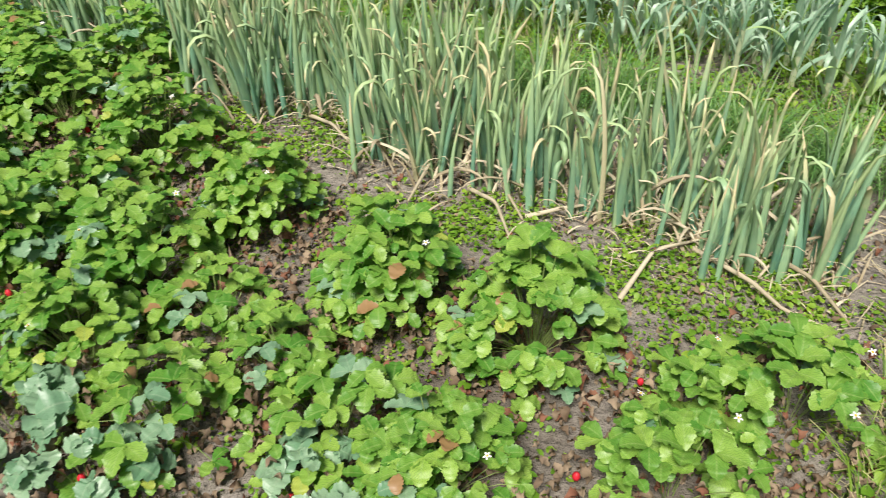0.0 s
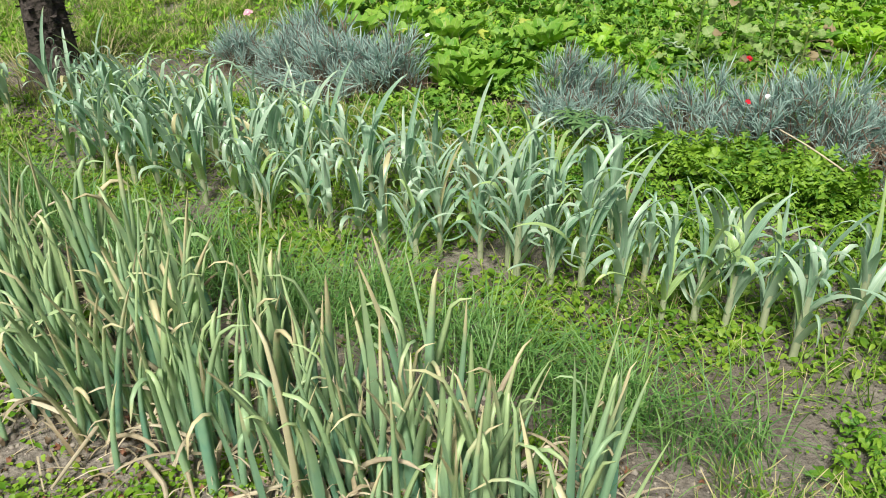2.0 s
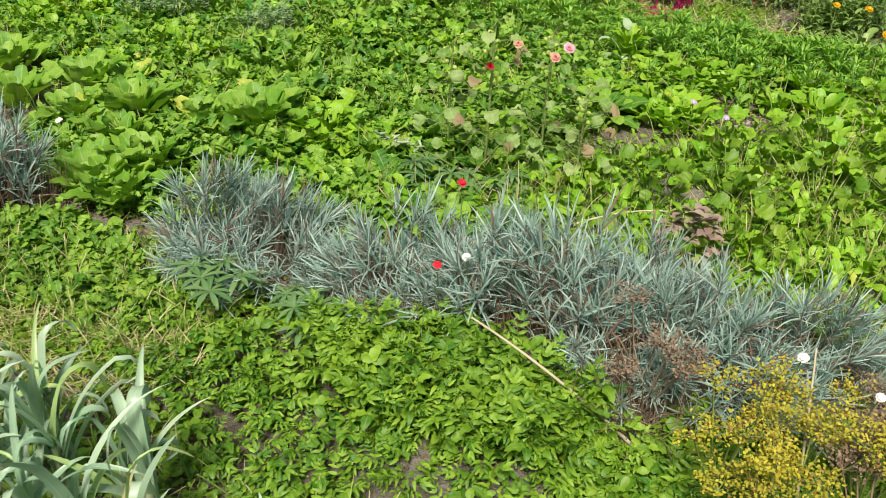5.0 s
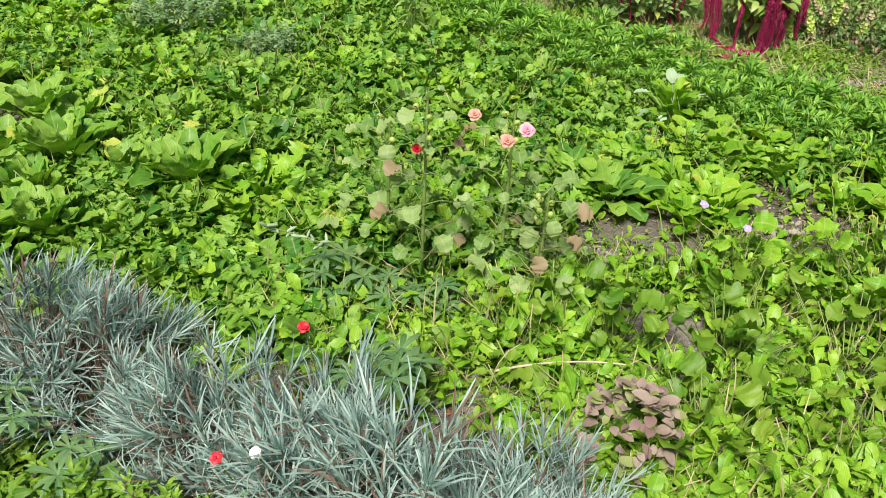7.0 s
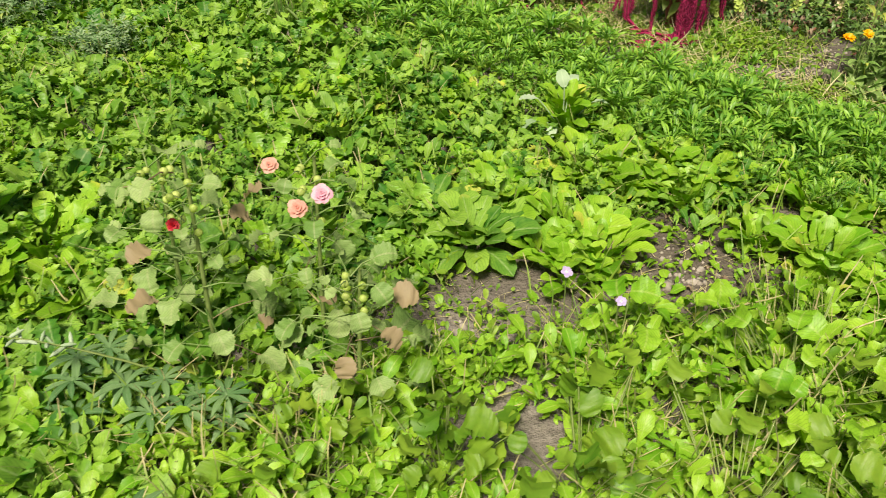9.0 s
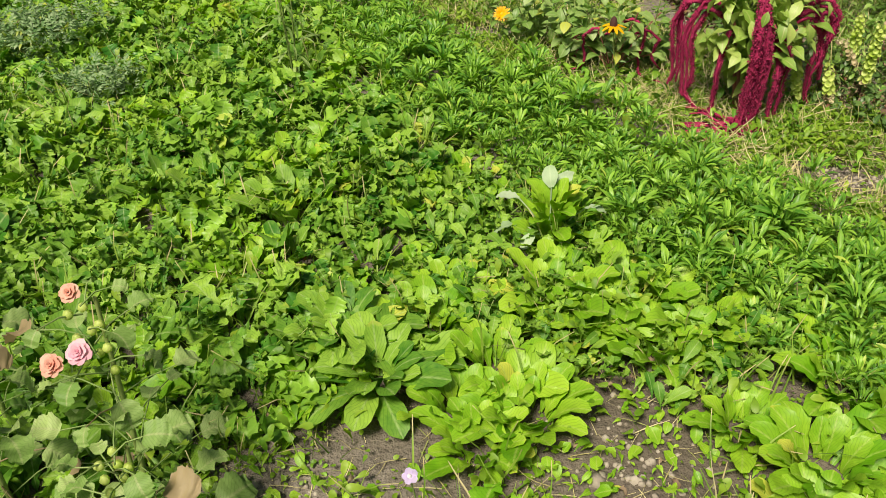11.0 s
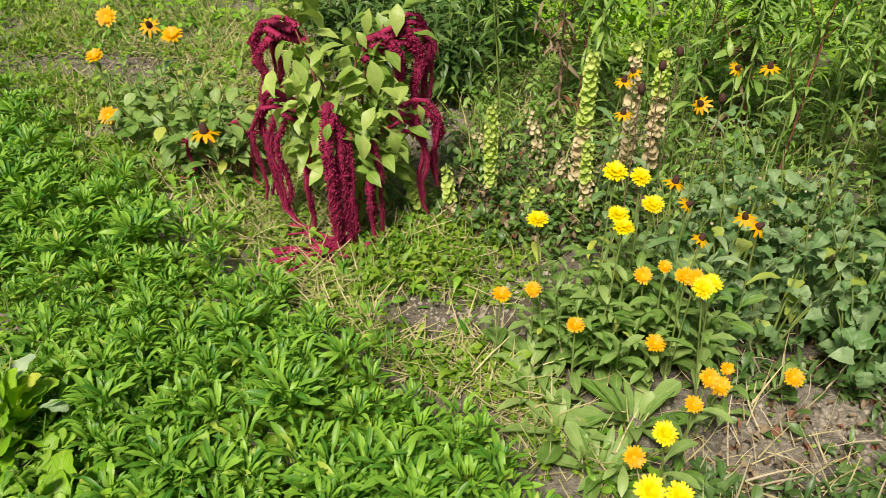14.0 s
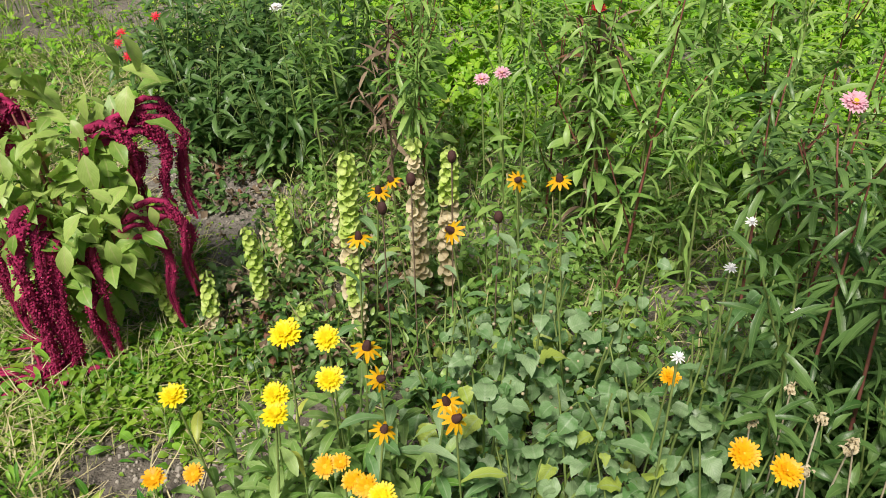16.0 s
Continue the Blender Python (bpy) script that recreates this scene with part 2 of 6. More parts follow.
M_WHITE = leaf_mat("white_petal", (0.80, 0.80, 0.77), (0.85, 0.85, 0.84), rough=0.6, trans=0.2)
M_LILAC = leaf_mat("lilac_petal", (0.56, 0.46, 0.78), (0.66, 0.56, 0.82), rough=0.6, trans=0.3)
M_DILL = leaf_mat("dill_umbel", (0.30, 0.31, 0.03), (0.62, 0.53, 0.05), rough=0.65, trans=0.2, dead=0.1, dead_col=(0.30, 0.18, 0.05))
M_MAUVE = leaf_mat("mottled_pink_leaf", (0.28, 0.19, 0.16), (0.52, 0.44, 0.36), rough=0.6, trans=0.2, dead=0.25, dead_col=(0.30, 0.36, 0.12), veins=0.3, blotch=90)
M_LUPIN = leaf_mat("lupin_leaf", (0.09, 0.22, 0.07), (0.20, 0.34, 0.13), rib=(0.28, 0.42, 0.22), rough=0.45)
M_BARK = plain_mat("bark", (0.016, 0.013, 0.011), (0.12, 0.10, 0.085), 0.95, 30, 0.05)
M_STONE = plain_mat("pale_stone", (0.42, 0.38, 0.31), (0.66, 0.62, 0.54), 0.85, 18, 0.01)
M_CLOD = plain_mat("clod", (0.22, 0.19, 0.155), (0.44, 0.40, 0.34), 0.95, 60, 0.004, 0.7)


# ---- geometry helpers ----
class Geo:
    """Gathers points, faces of four or three corners, and a place (u, v) on the leaf for each point."""

    def __init__(self):
        self.v, self.q, self.t, self.uv, self.n = [], [], [], [], 0

    def add(self, tpl, mats):
        """The template under each of the 4 x 4 matrices."""
        v, q, t, uv = tpl
        mats = np.asarray(mats, float).reshape(-1, 4, 4)
        k, m = len(mats), len(v)
        if not k:
            return self
        w = np.einsum("kij,mj->kmi", mats[:, :3, :3], v) + mats[:, None, :3, 3]
        off = (self.n + np.arange(k) * m)[:, None, None]
        self.v.append(w.reshape(-1, 3))
        if len(q):
            self.q.append((q[None] + off).reshape(-1, 4))
        if len(t):
            self.t.append((t[None] + off).reshape(-1, 3))
        self.uv.append(np.tile(uv, (k, 1)))
        self.n += k * m
        return self

    def mesh(self, name, mat, smooth=True):
        me = bpy.data.meshes.new(name)
        v = np.concatenate(self.v)
        q = np.concatenate(self.q) if self.q else np.zeros((0, 4), int)
        t = np.concatenate(self.t) if self.t else np.zeros((0, 3), int)
        loops = np.concatenate([q.ravel(), t.ravel()]).astype(np.int32)
        me.vertices.add(len(v))
        me.vertices.foreach_set("co", v.astype(np.float32).ravel())
        me.loops.add(len(loops))
        me.loops.foreach_set("vertex_index", loops)
        me.polygons.add(len(q) + len(t))
        start = np.concatenate([np.arange(len(q)) * 4, len(q) * 4 + np.arange(len(t)) * 3]).astype(np.int32)
        me.polygons.foreach_set("loop_start", start)
        me.polygons.foreach_set("use_smooth", np.full(len(q) + len(t), smooth))
        lay = me.uv_layers.new(name="UVMap")
        lay.data.foreach_set("uv", np.concatenate(self.uv)[loops].astype(np.float32).ravel())
        me.materials.append(mat)
        me.update()
        me.validate()
        return me


def tpl_of(rows, uv):
    """A template from rows of equally many points."""
    r = np.asarray(rows, float)
    n, m = r.shape[:2]
    i = np.arange(n * m).reshape(n, m)
    q = np.stack([i[:-1, :-1], i[:-1, 1:], i[1:, 1:], i[1:, :-1]], -1).reshape(-1, 4)
    return r.reshape(-1, 3), q, np.zeros((0, 3), int), np.asarray(uv, float).reshape(-1, 2)


def leaf_tpl(profile, rows=6, fold=0.25, curl=0.5, teeth=0.0, wave=0.0, seed=0, blunt=False):
    """A leaf 1 long along +y, facing up; profile gives half-widths at even steps; curl in radians bends it down to the tip."""
    rg = np.random.default_rng(seed)
    s = np.linspace(0, 1, rows)
    if blunt:
        s = 1 - (1 - s) ** 1.4
    grid = np.linspace(0, 1, len(profile))
    half = np.interp(s, grid, profile)
    if blunt:
        k = grid[-2]
        half = np.where(s > k, profile[-2] * np.sqrt(np.clip(1 - ((s - k) / (1 - k)) ** 2, 0.004, 1)), half)
    out, uv, y, z = [], [], 0.0, 0.0
    for i, (a, w) in enumerate(zip(s, half)):
        ang = curl * (0.35 - a)
        if i:
            y += math.cos(ang) * (a - s[i - 1])
            z += math.sin(ang) * (a - s[i - 1])
        if teeth and 0 < i < rows - 1:
            w = w * (1 + teeth * (1 if i % 2 else -1))
        zl = fold * w + wave * w * rg.uniform(-1, 1)
        zr = fold * w + wave * w * rg.uniform(-1, 1)
        out.append([(-w, y, z + zl), (0, y, z), (w, y, z + zr)])
        uv.append([(0, a), (0.5, a), (1, a)])
    return tpl_of(out, uv)


def blade_tpl(length, width, lean, bend, rows=8, fold=0.3, kink=0.0, kink_at=0.6, twist=0.0, tube=False, power=0.7):
    """A strap leaf from the ground up: lean and bend in radians, a kink where it has folded over."""
    out, uv, p, a = [], [], np.zeros(3), lean
    step = length / (rows - 1)
    for i in range(rows):
        s = i / (rows - 1)
        w = width * (1 - s) ** power * (0.75 + 0.5 * min(1, s * 4) * 0.5) + 0.0006
        d = np.array([0, math.sin(a), math.cos(a)])
        nrm = np.array([0, -math.cos(a), math.sin(a)])
        side = np.array([math.cos(twist * s), math.sin(twist * s) * 0.6, 0])
        if tube:
            out.append([p - side * w, p + nrm * w * 0.8, p + side * w, p - nrm * w * 0.8, p - side * w])
            uv.append([(0, s), (0.25, s), (0.5, s), (0.75, s), (1, s)])
        else:
            out.append([p - side * w + nrm * fold * w, p, p + side * w + nrm * fold * w])
            uv.append([(0, s), (0.5, s), (1, s)])
        a += bend / (rows - 1) * (0.15 + 1.7 * s)
        if kink and kink_at <= s < kink_at + 3.99 / (rows - 1):
            a += kink * 0.27
        p = p + d * step
        if p[2] < 0.012 and i > 2:
            p[2] = 0.012
    return tpl_of(out, uv)


def tube_tpl(points, radii, sides=5):
    pts = np.asarray(points, float)
    radii = np.broadcast_to(radii, (len(pts),))
    out, uv = [], []
    for i, p in enumerate(pts):
        d = pts[min(i + 1, len(pts) - 1)] - pts[max(i - 1, 0)]
        d = d / np.linalg.norm(d) if np.linalg.norm(d) > 1e-7 else np.array([0, 0, 1.0])
        ref = np.array([1.0, 0, 0]) if abs(d[0]) < 0.8 else np.array([0, 1.0, 0])
        a = np.cross(d, ref)
        a /= np.linalg.norm(a)
        b = np.cross(d, a)
        ang = np.linspace(0, 2 * math.pi, sides + 1)
        out.append([p + (a * math.cos(q) + b * math.sin(q)) * radii[i] for q in ang])
        uv.append([(q / 6.2832, i / (len(pts) - 1)) for q in ang])
    return tpl_of(out, uv)


def ball_tpl(rings=5, sides=8):
    out, uv = [], []
    for i in range(rings):
        th = math.pi * i / (rings - 1)
        out.append([(math.sin(th) * math.cos(q), math.sin(th) * math.sin(q), math.cos(th)) for q in np.linspace(0, 2 * math.pi, sides + 1)])
        uv.append([(q, i / (rings - 1)) for q in np.linspace(0, 1, sides + 1)])
    return tpl_of(out, uv)


def mat_of(p, az=0.0, tilt=0.0, size=1.0, roll=0.0):
    """Leaf pose: turned to az about z, raised by tilt from lying flat, rolled about its own length."""
    m = Matrix.Translation(p) @ Matrix.Rotation(az, 4, "Z") @ Matrix.Rotation(tilt, 4, "X") @ Matrix.Rotation(roll, 4, "Y")
    if isinstance(size, (int, float)):
        size = (size, size, size)
    return np.array(m @ Matrix.Diagonal((*size, 1)))


def mats_of(p, az, tilt, size, roll=None):
    """The same for many leaves at once."""
    k = len(p)
    roll = np.zeros(k) if roll is None else roll
    ca, sa, ct, st, cr, sr = np.cos(az), np.sin(az), np.cos(tilt), np.sin(tilt), np.cos(roll), np.sin(roll)
    o, e = np.zeros(k), np.ones(k)
    rz = np.array([[ca, -sa, o], [sa, ca, o], [o, o, e]]).transpose(2, 0, 1)
    rx = np.array([[e, o, o], [o, ct, -st], [o, st, ct]]).transpose(2, 0, 1)
    ry = np.array([[cr, o, sr], [o, e, o], [-sr, o, cr]]).transpose(2, 0, 1)
    m = np.zeros((k, 4, 4))
    m[:, :3, :3] = (rz @ rx @ ry) * np.asarray(size)[:, None, None]
    m[:, :3, 3], m[:, 3, 3] = p, 1
    return m


def thing(name, loc, label, category, group=""):
    ob = new(name)
    ob.empty_display_size = 0.05
    ob.location = loc
    return tagged(ob, label, category, group)


def part(name, geo, mat, parent, label="", smooth=True):
    ob = new(name, geo.mesh(name, mat, smooth))
    ob.parent = parent
    if label:
        tagged(ob, label)
    return ob


def stuff(name, geo, mat, label, category):
    return tagged(new(name, geo.mesh(name, mat)), label, category, kind="stuff")


def height(x, y):
    """The lie of the ground: gentle lumps."""
    return 0.018 * noise.noise((x * 1.7, y * 1.7, 0.3)) + 0.008 * noise.noise((x * 6, y * 6, 1.7))


def ground_z(p):
    return np.array([height(float(x), float(y)) for x, y in p])


def inside(p, poly):
    p = np.asarray(p)
    hit = np.zeros(len(p), bool)
    for (x0, y0), (x1, y1) in zip(poly, poly[1:] + poly[:1]):
        c = ((y0 > p[:, 1]) != (y1 > p[:, 1])) & (p[:, 0] < (x1 - x0) * (p[:, 1] - y0) / (y1 - y0 + 1e-12) + x0)
        hit ^= c
    return hit


def spots(poly, count, gaps=(), clump=0.0, scale=3.0):
    """Random places in a polygon, with bare ellipses left out and a clumped spread."""
    a = np.asarray(poly)
    lo, hi = a.min(0), a.max(0)
    got = []
    total = 0
    while total < count:
        p = rng.uniform(lo, hi, (count * 2, 2))
        p = p[inside(p, poly)]
        for cx, cy, rx, ry in gaps:
            d = ((p[:, 0] - cx) / rx) ** 2 + ((p[:, 1] - cy) / ry) ** 2
            p = p[rng.uniform(0, 1, len(d)) < np.clip((d - 0.25) * 0.7, 0.04, 1)]
        if clump:
            s = np.array([noise.noise((float(x) * scale, float(y) * scale, 5.1)) for x, y in p])
            p = p[rng.uniform(-1, 1, len(p)) * (1 - clump) < s * 1.5 + 0.12]
        got.append(p)
        total += len(p)
    return np.concatenate(got)[:count]


def apart_spots(poly, gap, gaps=(), tries=4000):
    """Places at least gap apart."""
    out = []
    for x, y in spots(poly, tries, gaps):
        if all((x - a) ** 2 + (y - b) ** 2 > gap * gap for a, b in out):
            out.append((float(x), float(y)))
    return out


def place_copies(makers, places, lo=0.85, hi=1.15):
    """The first uses build each variant, the rest are copies."""
    made = []
    for i, (x, y) in enumerate(places):
        k = i % len(makers)
        m = Matrix.Translation((x, y, height(x, y))) @ Matrix.Rotation(rnd(0, 6.28), 4, "Z") @ Matrix.Scale(rnd(lo, hi), 4)
        if i < len(makers):
            ob = makers[k]()
            ob.matrix_basis = m
            made.append(ob)
        else:
            ob = copy_thing(made[k], Matrix.Identity(4))
            ob.matrix_basis = m
    return made


def line_spots(a, b, step, wide, jitter=0.04):
    """Places along a row."""
    a, b = np.array(a, float), np.array(b, float)
    d = b - a
    n = max(1, int(np.linalg.norm(d) / step))
    nrm = np.array([-d[1], d[0]]) / np.linalg.norm(d)
    return [tuple(map(float, a + d * (i + 0.5) / n + rng.uniform(-jitter, jitter, 2) + nrm * rnd(-wide, wide))) for i in range(n)]


# ---- ground ----
def build_ground():
    core_x, core_y = np.arange(-3.5, 9.01, 0.06), np.arange(-0.5, 12.51, 0.06)
    ext = np.array([0.3, 1, 3, 8, 20, 60, 200, 600, 2000])
    xs = np.concatenate([core_x[0] - ext[::-1], core_x, core_x[-1] + ext])
    ys = np.concatenate([core_y[0] - ext[::-1], core_y, core_y[-1] + ext])
    rows = [[(x, y, height(x, y)) for x in xs] for y in ys]
    uv = [[(0.5, 0.5)] * len(xs)] * len(ys)
    g = Geo().add(tpl_of(rows, uv), [np.eye(4)])
    return tagged(new("ground", g.mesh("ground", SOIL)), "grey-brown crumbly garden soil", "soil", kind="structure")


build_ground()

# ---- leaf shapes ----
OVATE = [leaf_tpl([0.02, 0.24, 0.33, 0.31, 0.20, 0.01], 6, 0.2, 0.7, 0.0, 0.15, s) for s in range(3)]
TOOTH = [leaf_tpl([0.04, 0.19, 0.30, 0.36, 0.34, 0.24, 0.1], 15, 0.35, 0.35 + 0.3 * s, 0.09, 0.25, s, True) for s in range(4)]
LANCE = [leaf_tpl([0.035, 0.06, 0.10, 0.115, 0.08, 0.005], 6, 0.35, 0.9, 0.0, 0.1, s) for s in range(3)]
SPOON = [leaf_tpl([0.02, 0.03, 0.08, 0.15, 0.19, 0.17, 0.1], 9, 0.3, 0.7 + 0.4 * s, 0.0, 0.3, s, True) for s in range(3)]
LOBED = [leaf_tpl([0.02, 0.025, 0.08, 0.04, 0.13, 0.07, 0.18, 0.12, 0.22, 0.19, 0.1], 18, 0.45, 0.6 + 0.5 * s, 0.13, 0.6, s, True) for s in range(4)]
ROUND = [leaf_tpl([0.20, 0.38, 0.45, 0.47, 0.43, 0.33, 0.1], 14, 0.35, 0.9 + 0.3 * s, 0.05, 0.4, s, True) for s in range(3)]
BROAD = [leaf_tpl([0.03, 0.05, 0.11, 0.18, 0.22, 0.21, 0.15, 0.1], 13, 0.45, 0.2 + 0.35 * s, 0.0, 0.3, s, True) for s in range(3)]
HEART = [leaf_tpl([0.22, 0.37, 0.41, 0.35, 0.24, 0.12, 0.01], 12, 0.3, 0.9 + 0.3 * s, 0.05, 0.3, s) for s in range(3)]
CRISP = [leaf_tpl([0.03, 0.14, 0.24, 0.20, 0.1], 9, 0.9, 2.4 + 0.5 * s, 0.15, 0.9, s, True) for s in range(4)]
OVAL = [leaf_tpl([0.10, 0.26, 0.34, 0.34, 0.25, 0.1], 12, 0.2, 0.8, 0.0, 0.2, s, True) for s in range(3)]
MITE = [leaf_tpl([0.05, 0.30, 0.36, 0.1], 5, 0.25, 0.6, 0.0, 0.3, s, True) for s in range(2)]
NARROW = [leaf_tpl([0.03, 0.05, 0.09, 0.13, 0.14, 0.11, 0.02], 7, 0.35, 1.2, 0.0, 0.25, s) for s in range(3)]


def pinnate(seed):
    """A leaf of five pointed leaflets on a stalk."""
    out = Geo()
    one = leaf_tpl([0.02, 0.17, 0.11, 0.20, 0.12, 0.16, 0.07, 0.09, 0.005], 8, 0.4, 1.1, 0.0, 0.35, seed)
    for y, a, s in ((0.25, 1.1, 0.40), (0.25, -1.1, 0.40), (0.46, 0.95, 0.40), (0.46, -0.95, 0.40), (0.66, 0.7, 0.36), (0.66, -0.7, 0.36), (0.7, 0.0, 0.40)):
        out.add(one, [mat_of((0, y, -0.1 * y * y), a + rnd(-0.15, 0.15), rnd(-0.35, 0.1), s * rnd(0.85, 1.15), rnd(-0.3, 0.3))])
    return np.concatenate(out.v), np.concatenate(out.q), np.zeros((0, 3), int), np.concatenate(out.uv)


def trefoil(seed):
    """A leaf of three broad, deeply toothed leaflets on a stalk."""
    out = Geo()
    one = leaf_tpl([0.04, 0.22, 0.17, 0.36, 0.22, 0.33, 0.14, 0.16, 0.01], 8, 0.35, 1.1, 0.0, 0.4, seed + 20)
    for a in (1.25, -1.25, 0.0):
        out.add(one, [mat_of((0, 0.4, 0), a + rnd(-0.2, 0.2), rnd(-0.4, 0.1), rnd(0.42, 0.6), rnd(-0.3, 0.3))])
    return np.concatenate(out.v), np.concatenate(out.q), np.zeros((0, 3), int), np.concatenate(out.uv)


PINNATE = [pinnate(i) for i in range(4)]
TREFOIL = [trefoil(i) for i in range(4)]
BLOOM = leaf_tpl([0.14, 0.34, 0.46, 0.44, 0.22], 5, 0.3, 0.8, 0.0, 0.35, 3)
STRAP = [leaf_tpl([0.03, 0.04, 0.065, 0.09, 0.10, 0.08, 0.01], 7, 0.4, 0.3 + 0.45 * s, 0.0, 0.2, s) for s in range(4)]
AMAR = [leaf_tpl([0.02, 0.17, 0.25, 0.22, 0.11, 0.005], 6, 0.25, 0.8, 0.0, 0.2, s) for s in range(3)]
SPADE = [leaf_tpl([0.03, 0.05, 0.11, 0.19, 0.22, 0.18, 0.1], 11, 0.4, 0.5 + 0.3 * s, 0.04, 0.35, s, True) for s in range(4)]
THIN = [leaf_tpl([0.02, 0.055, 0.07, 0.05, 0.005], 5, 0.35, 1.0, 0.0, 0.1, s) for s in range(3)]
NEEDLE = [blade_tpl(0.07, 0.0016, 0.1, b, 5, 0.4) for b in (0.3, 0.9, 1.7)]
PETAL = leaf_tpl([0.10, 0.14, 0.15, 0.13, 0.06], 4, 0.15, 0.35)
WIDE_PETAL = leaf_tpl([0.12, 0.20, 0.24, 0.22, 0.08], 5, 0.15, 0.6)
BALL = ball_tpl()


def geo_leaves(g, shapes, p, az, tilt, size, roll=None):
    """Leaves of a few shapes, shared out in turn."""
    k = len(shapes)
    roll = rng.normal(0, 0.3, len(p)) if roll is None else roll
    for i, t in enumerate(shapes):
        g.add(t, mats_of(p[i::k], az[i::k], tilt[i::k], size[i::k], roll[i::k]))
    return g


def rosette(g, shapes, n, size, tilt=(0.2, 1.1), spread=0.02, at=(0, 0, 0), spin=None):
    az = np.arange(n) * 2.4 + rnd(0, 6) + rng.normal(0, 0.25, n)
    tl = np.linspace(tilt[0], tilt[1], n) + rng.normal(0, 0.12, n)
    p = np.array(at) + np.stack([-np.sin(az) * spread, np.cos(az) * spread, np.full(n, 0.004)], 1)
    return geo_leaves(g, shapes, p, az, tl, np.linspace(size[0], size[1], n) * rng.uniform(0.8, 1.15, n))


def leaf_parts(ob, shapes, n, size, tilt, spread, mat):
    """A rosette in which every leaf is a part of its own."""
    turn = rnd(0, 6)
    for i in range(n):
        s = i / max(1, n - 1)
        a = turn + i * 2.4 + rnd(-0.3, 0.3)
        m = mat_of((-math.sin(a) * spread, math.cos(a) * spread, 0.004), a, tilt[0] + (tilt[1] - tilt[0]) * s + rnd(-0.15, 0.15), (size[0] + (size[1] - size[0]) * s) * rnd(0.8, 1.15), rnd(-0.3, 0.3))
        part("leaf", Geo().add(shapes[i % len(shapes)], [m]), mat, ob)


def arc(a, b, sag=0.0, n=6):
    a, b = np.array(a, float), np.array(b, float)
    return [a + (b - a) * s + np.array([0, 0, sag * 4 * s * (1 - s)]) for s in np.linspace(0, 1, n)]


def flower(g_petal, g_mid, at, tilt, az, radius, petals, shape, rings=1, mid=0.35, dome=0.5, lift=0.25, droop=0.0):
    """A daisy: rings of petals and a domed middle, facing tilt from the sky towards az."""
    m = np.array(Matrix.Translation(at) @ Matrix.Rotation(az, 4, "Z") @ Matrix.Rotation(tilt, 4, "X"))
    for r in range(rings):
        for i in range(petals):
            a = 6.2832 * (i + 0.5 * r) / petals + rnd(-0.08, 0.08)
            g_petal.add(shape, [m @ mat_of((0, 0, 0.002 * r), a, lift * (1 + r * 1.2) - droop + rnd(-0.1, 0.1), radius * (1 - 0.2 * r) * rnd(0.88, 1.1))])
    if g_mid is not None:
        g_mid.add(BALL, [m @ np.diag([radius * mid, radius * mid, radius * mid * dome * 2, 1])])


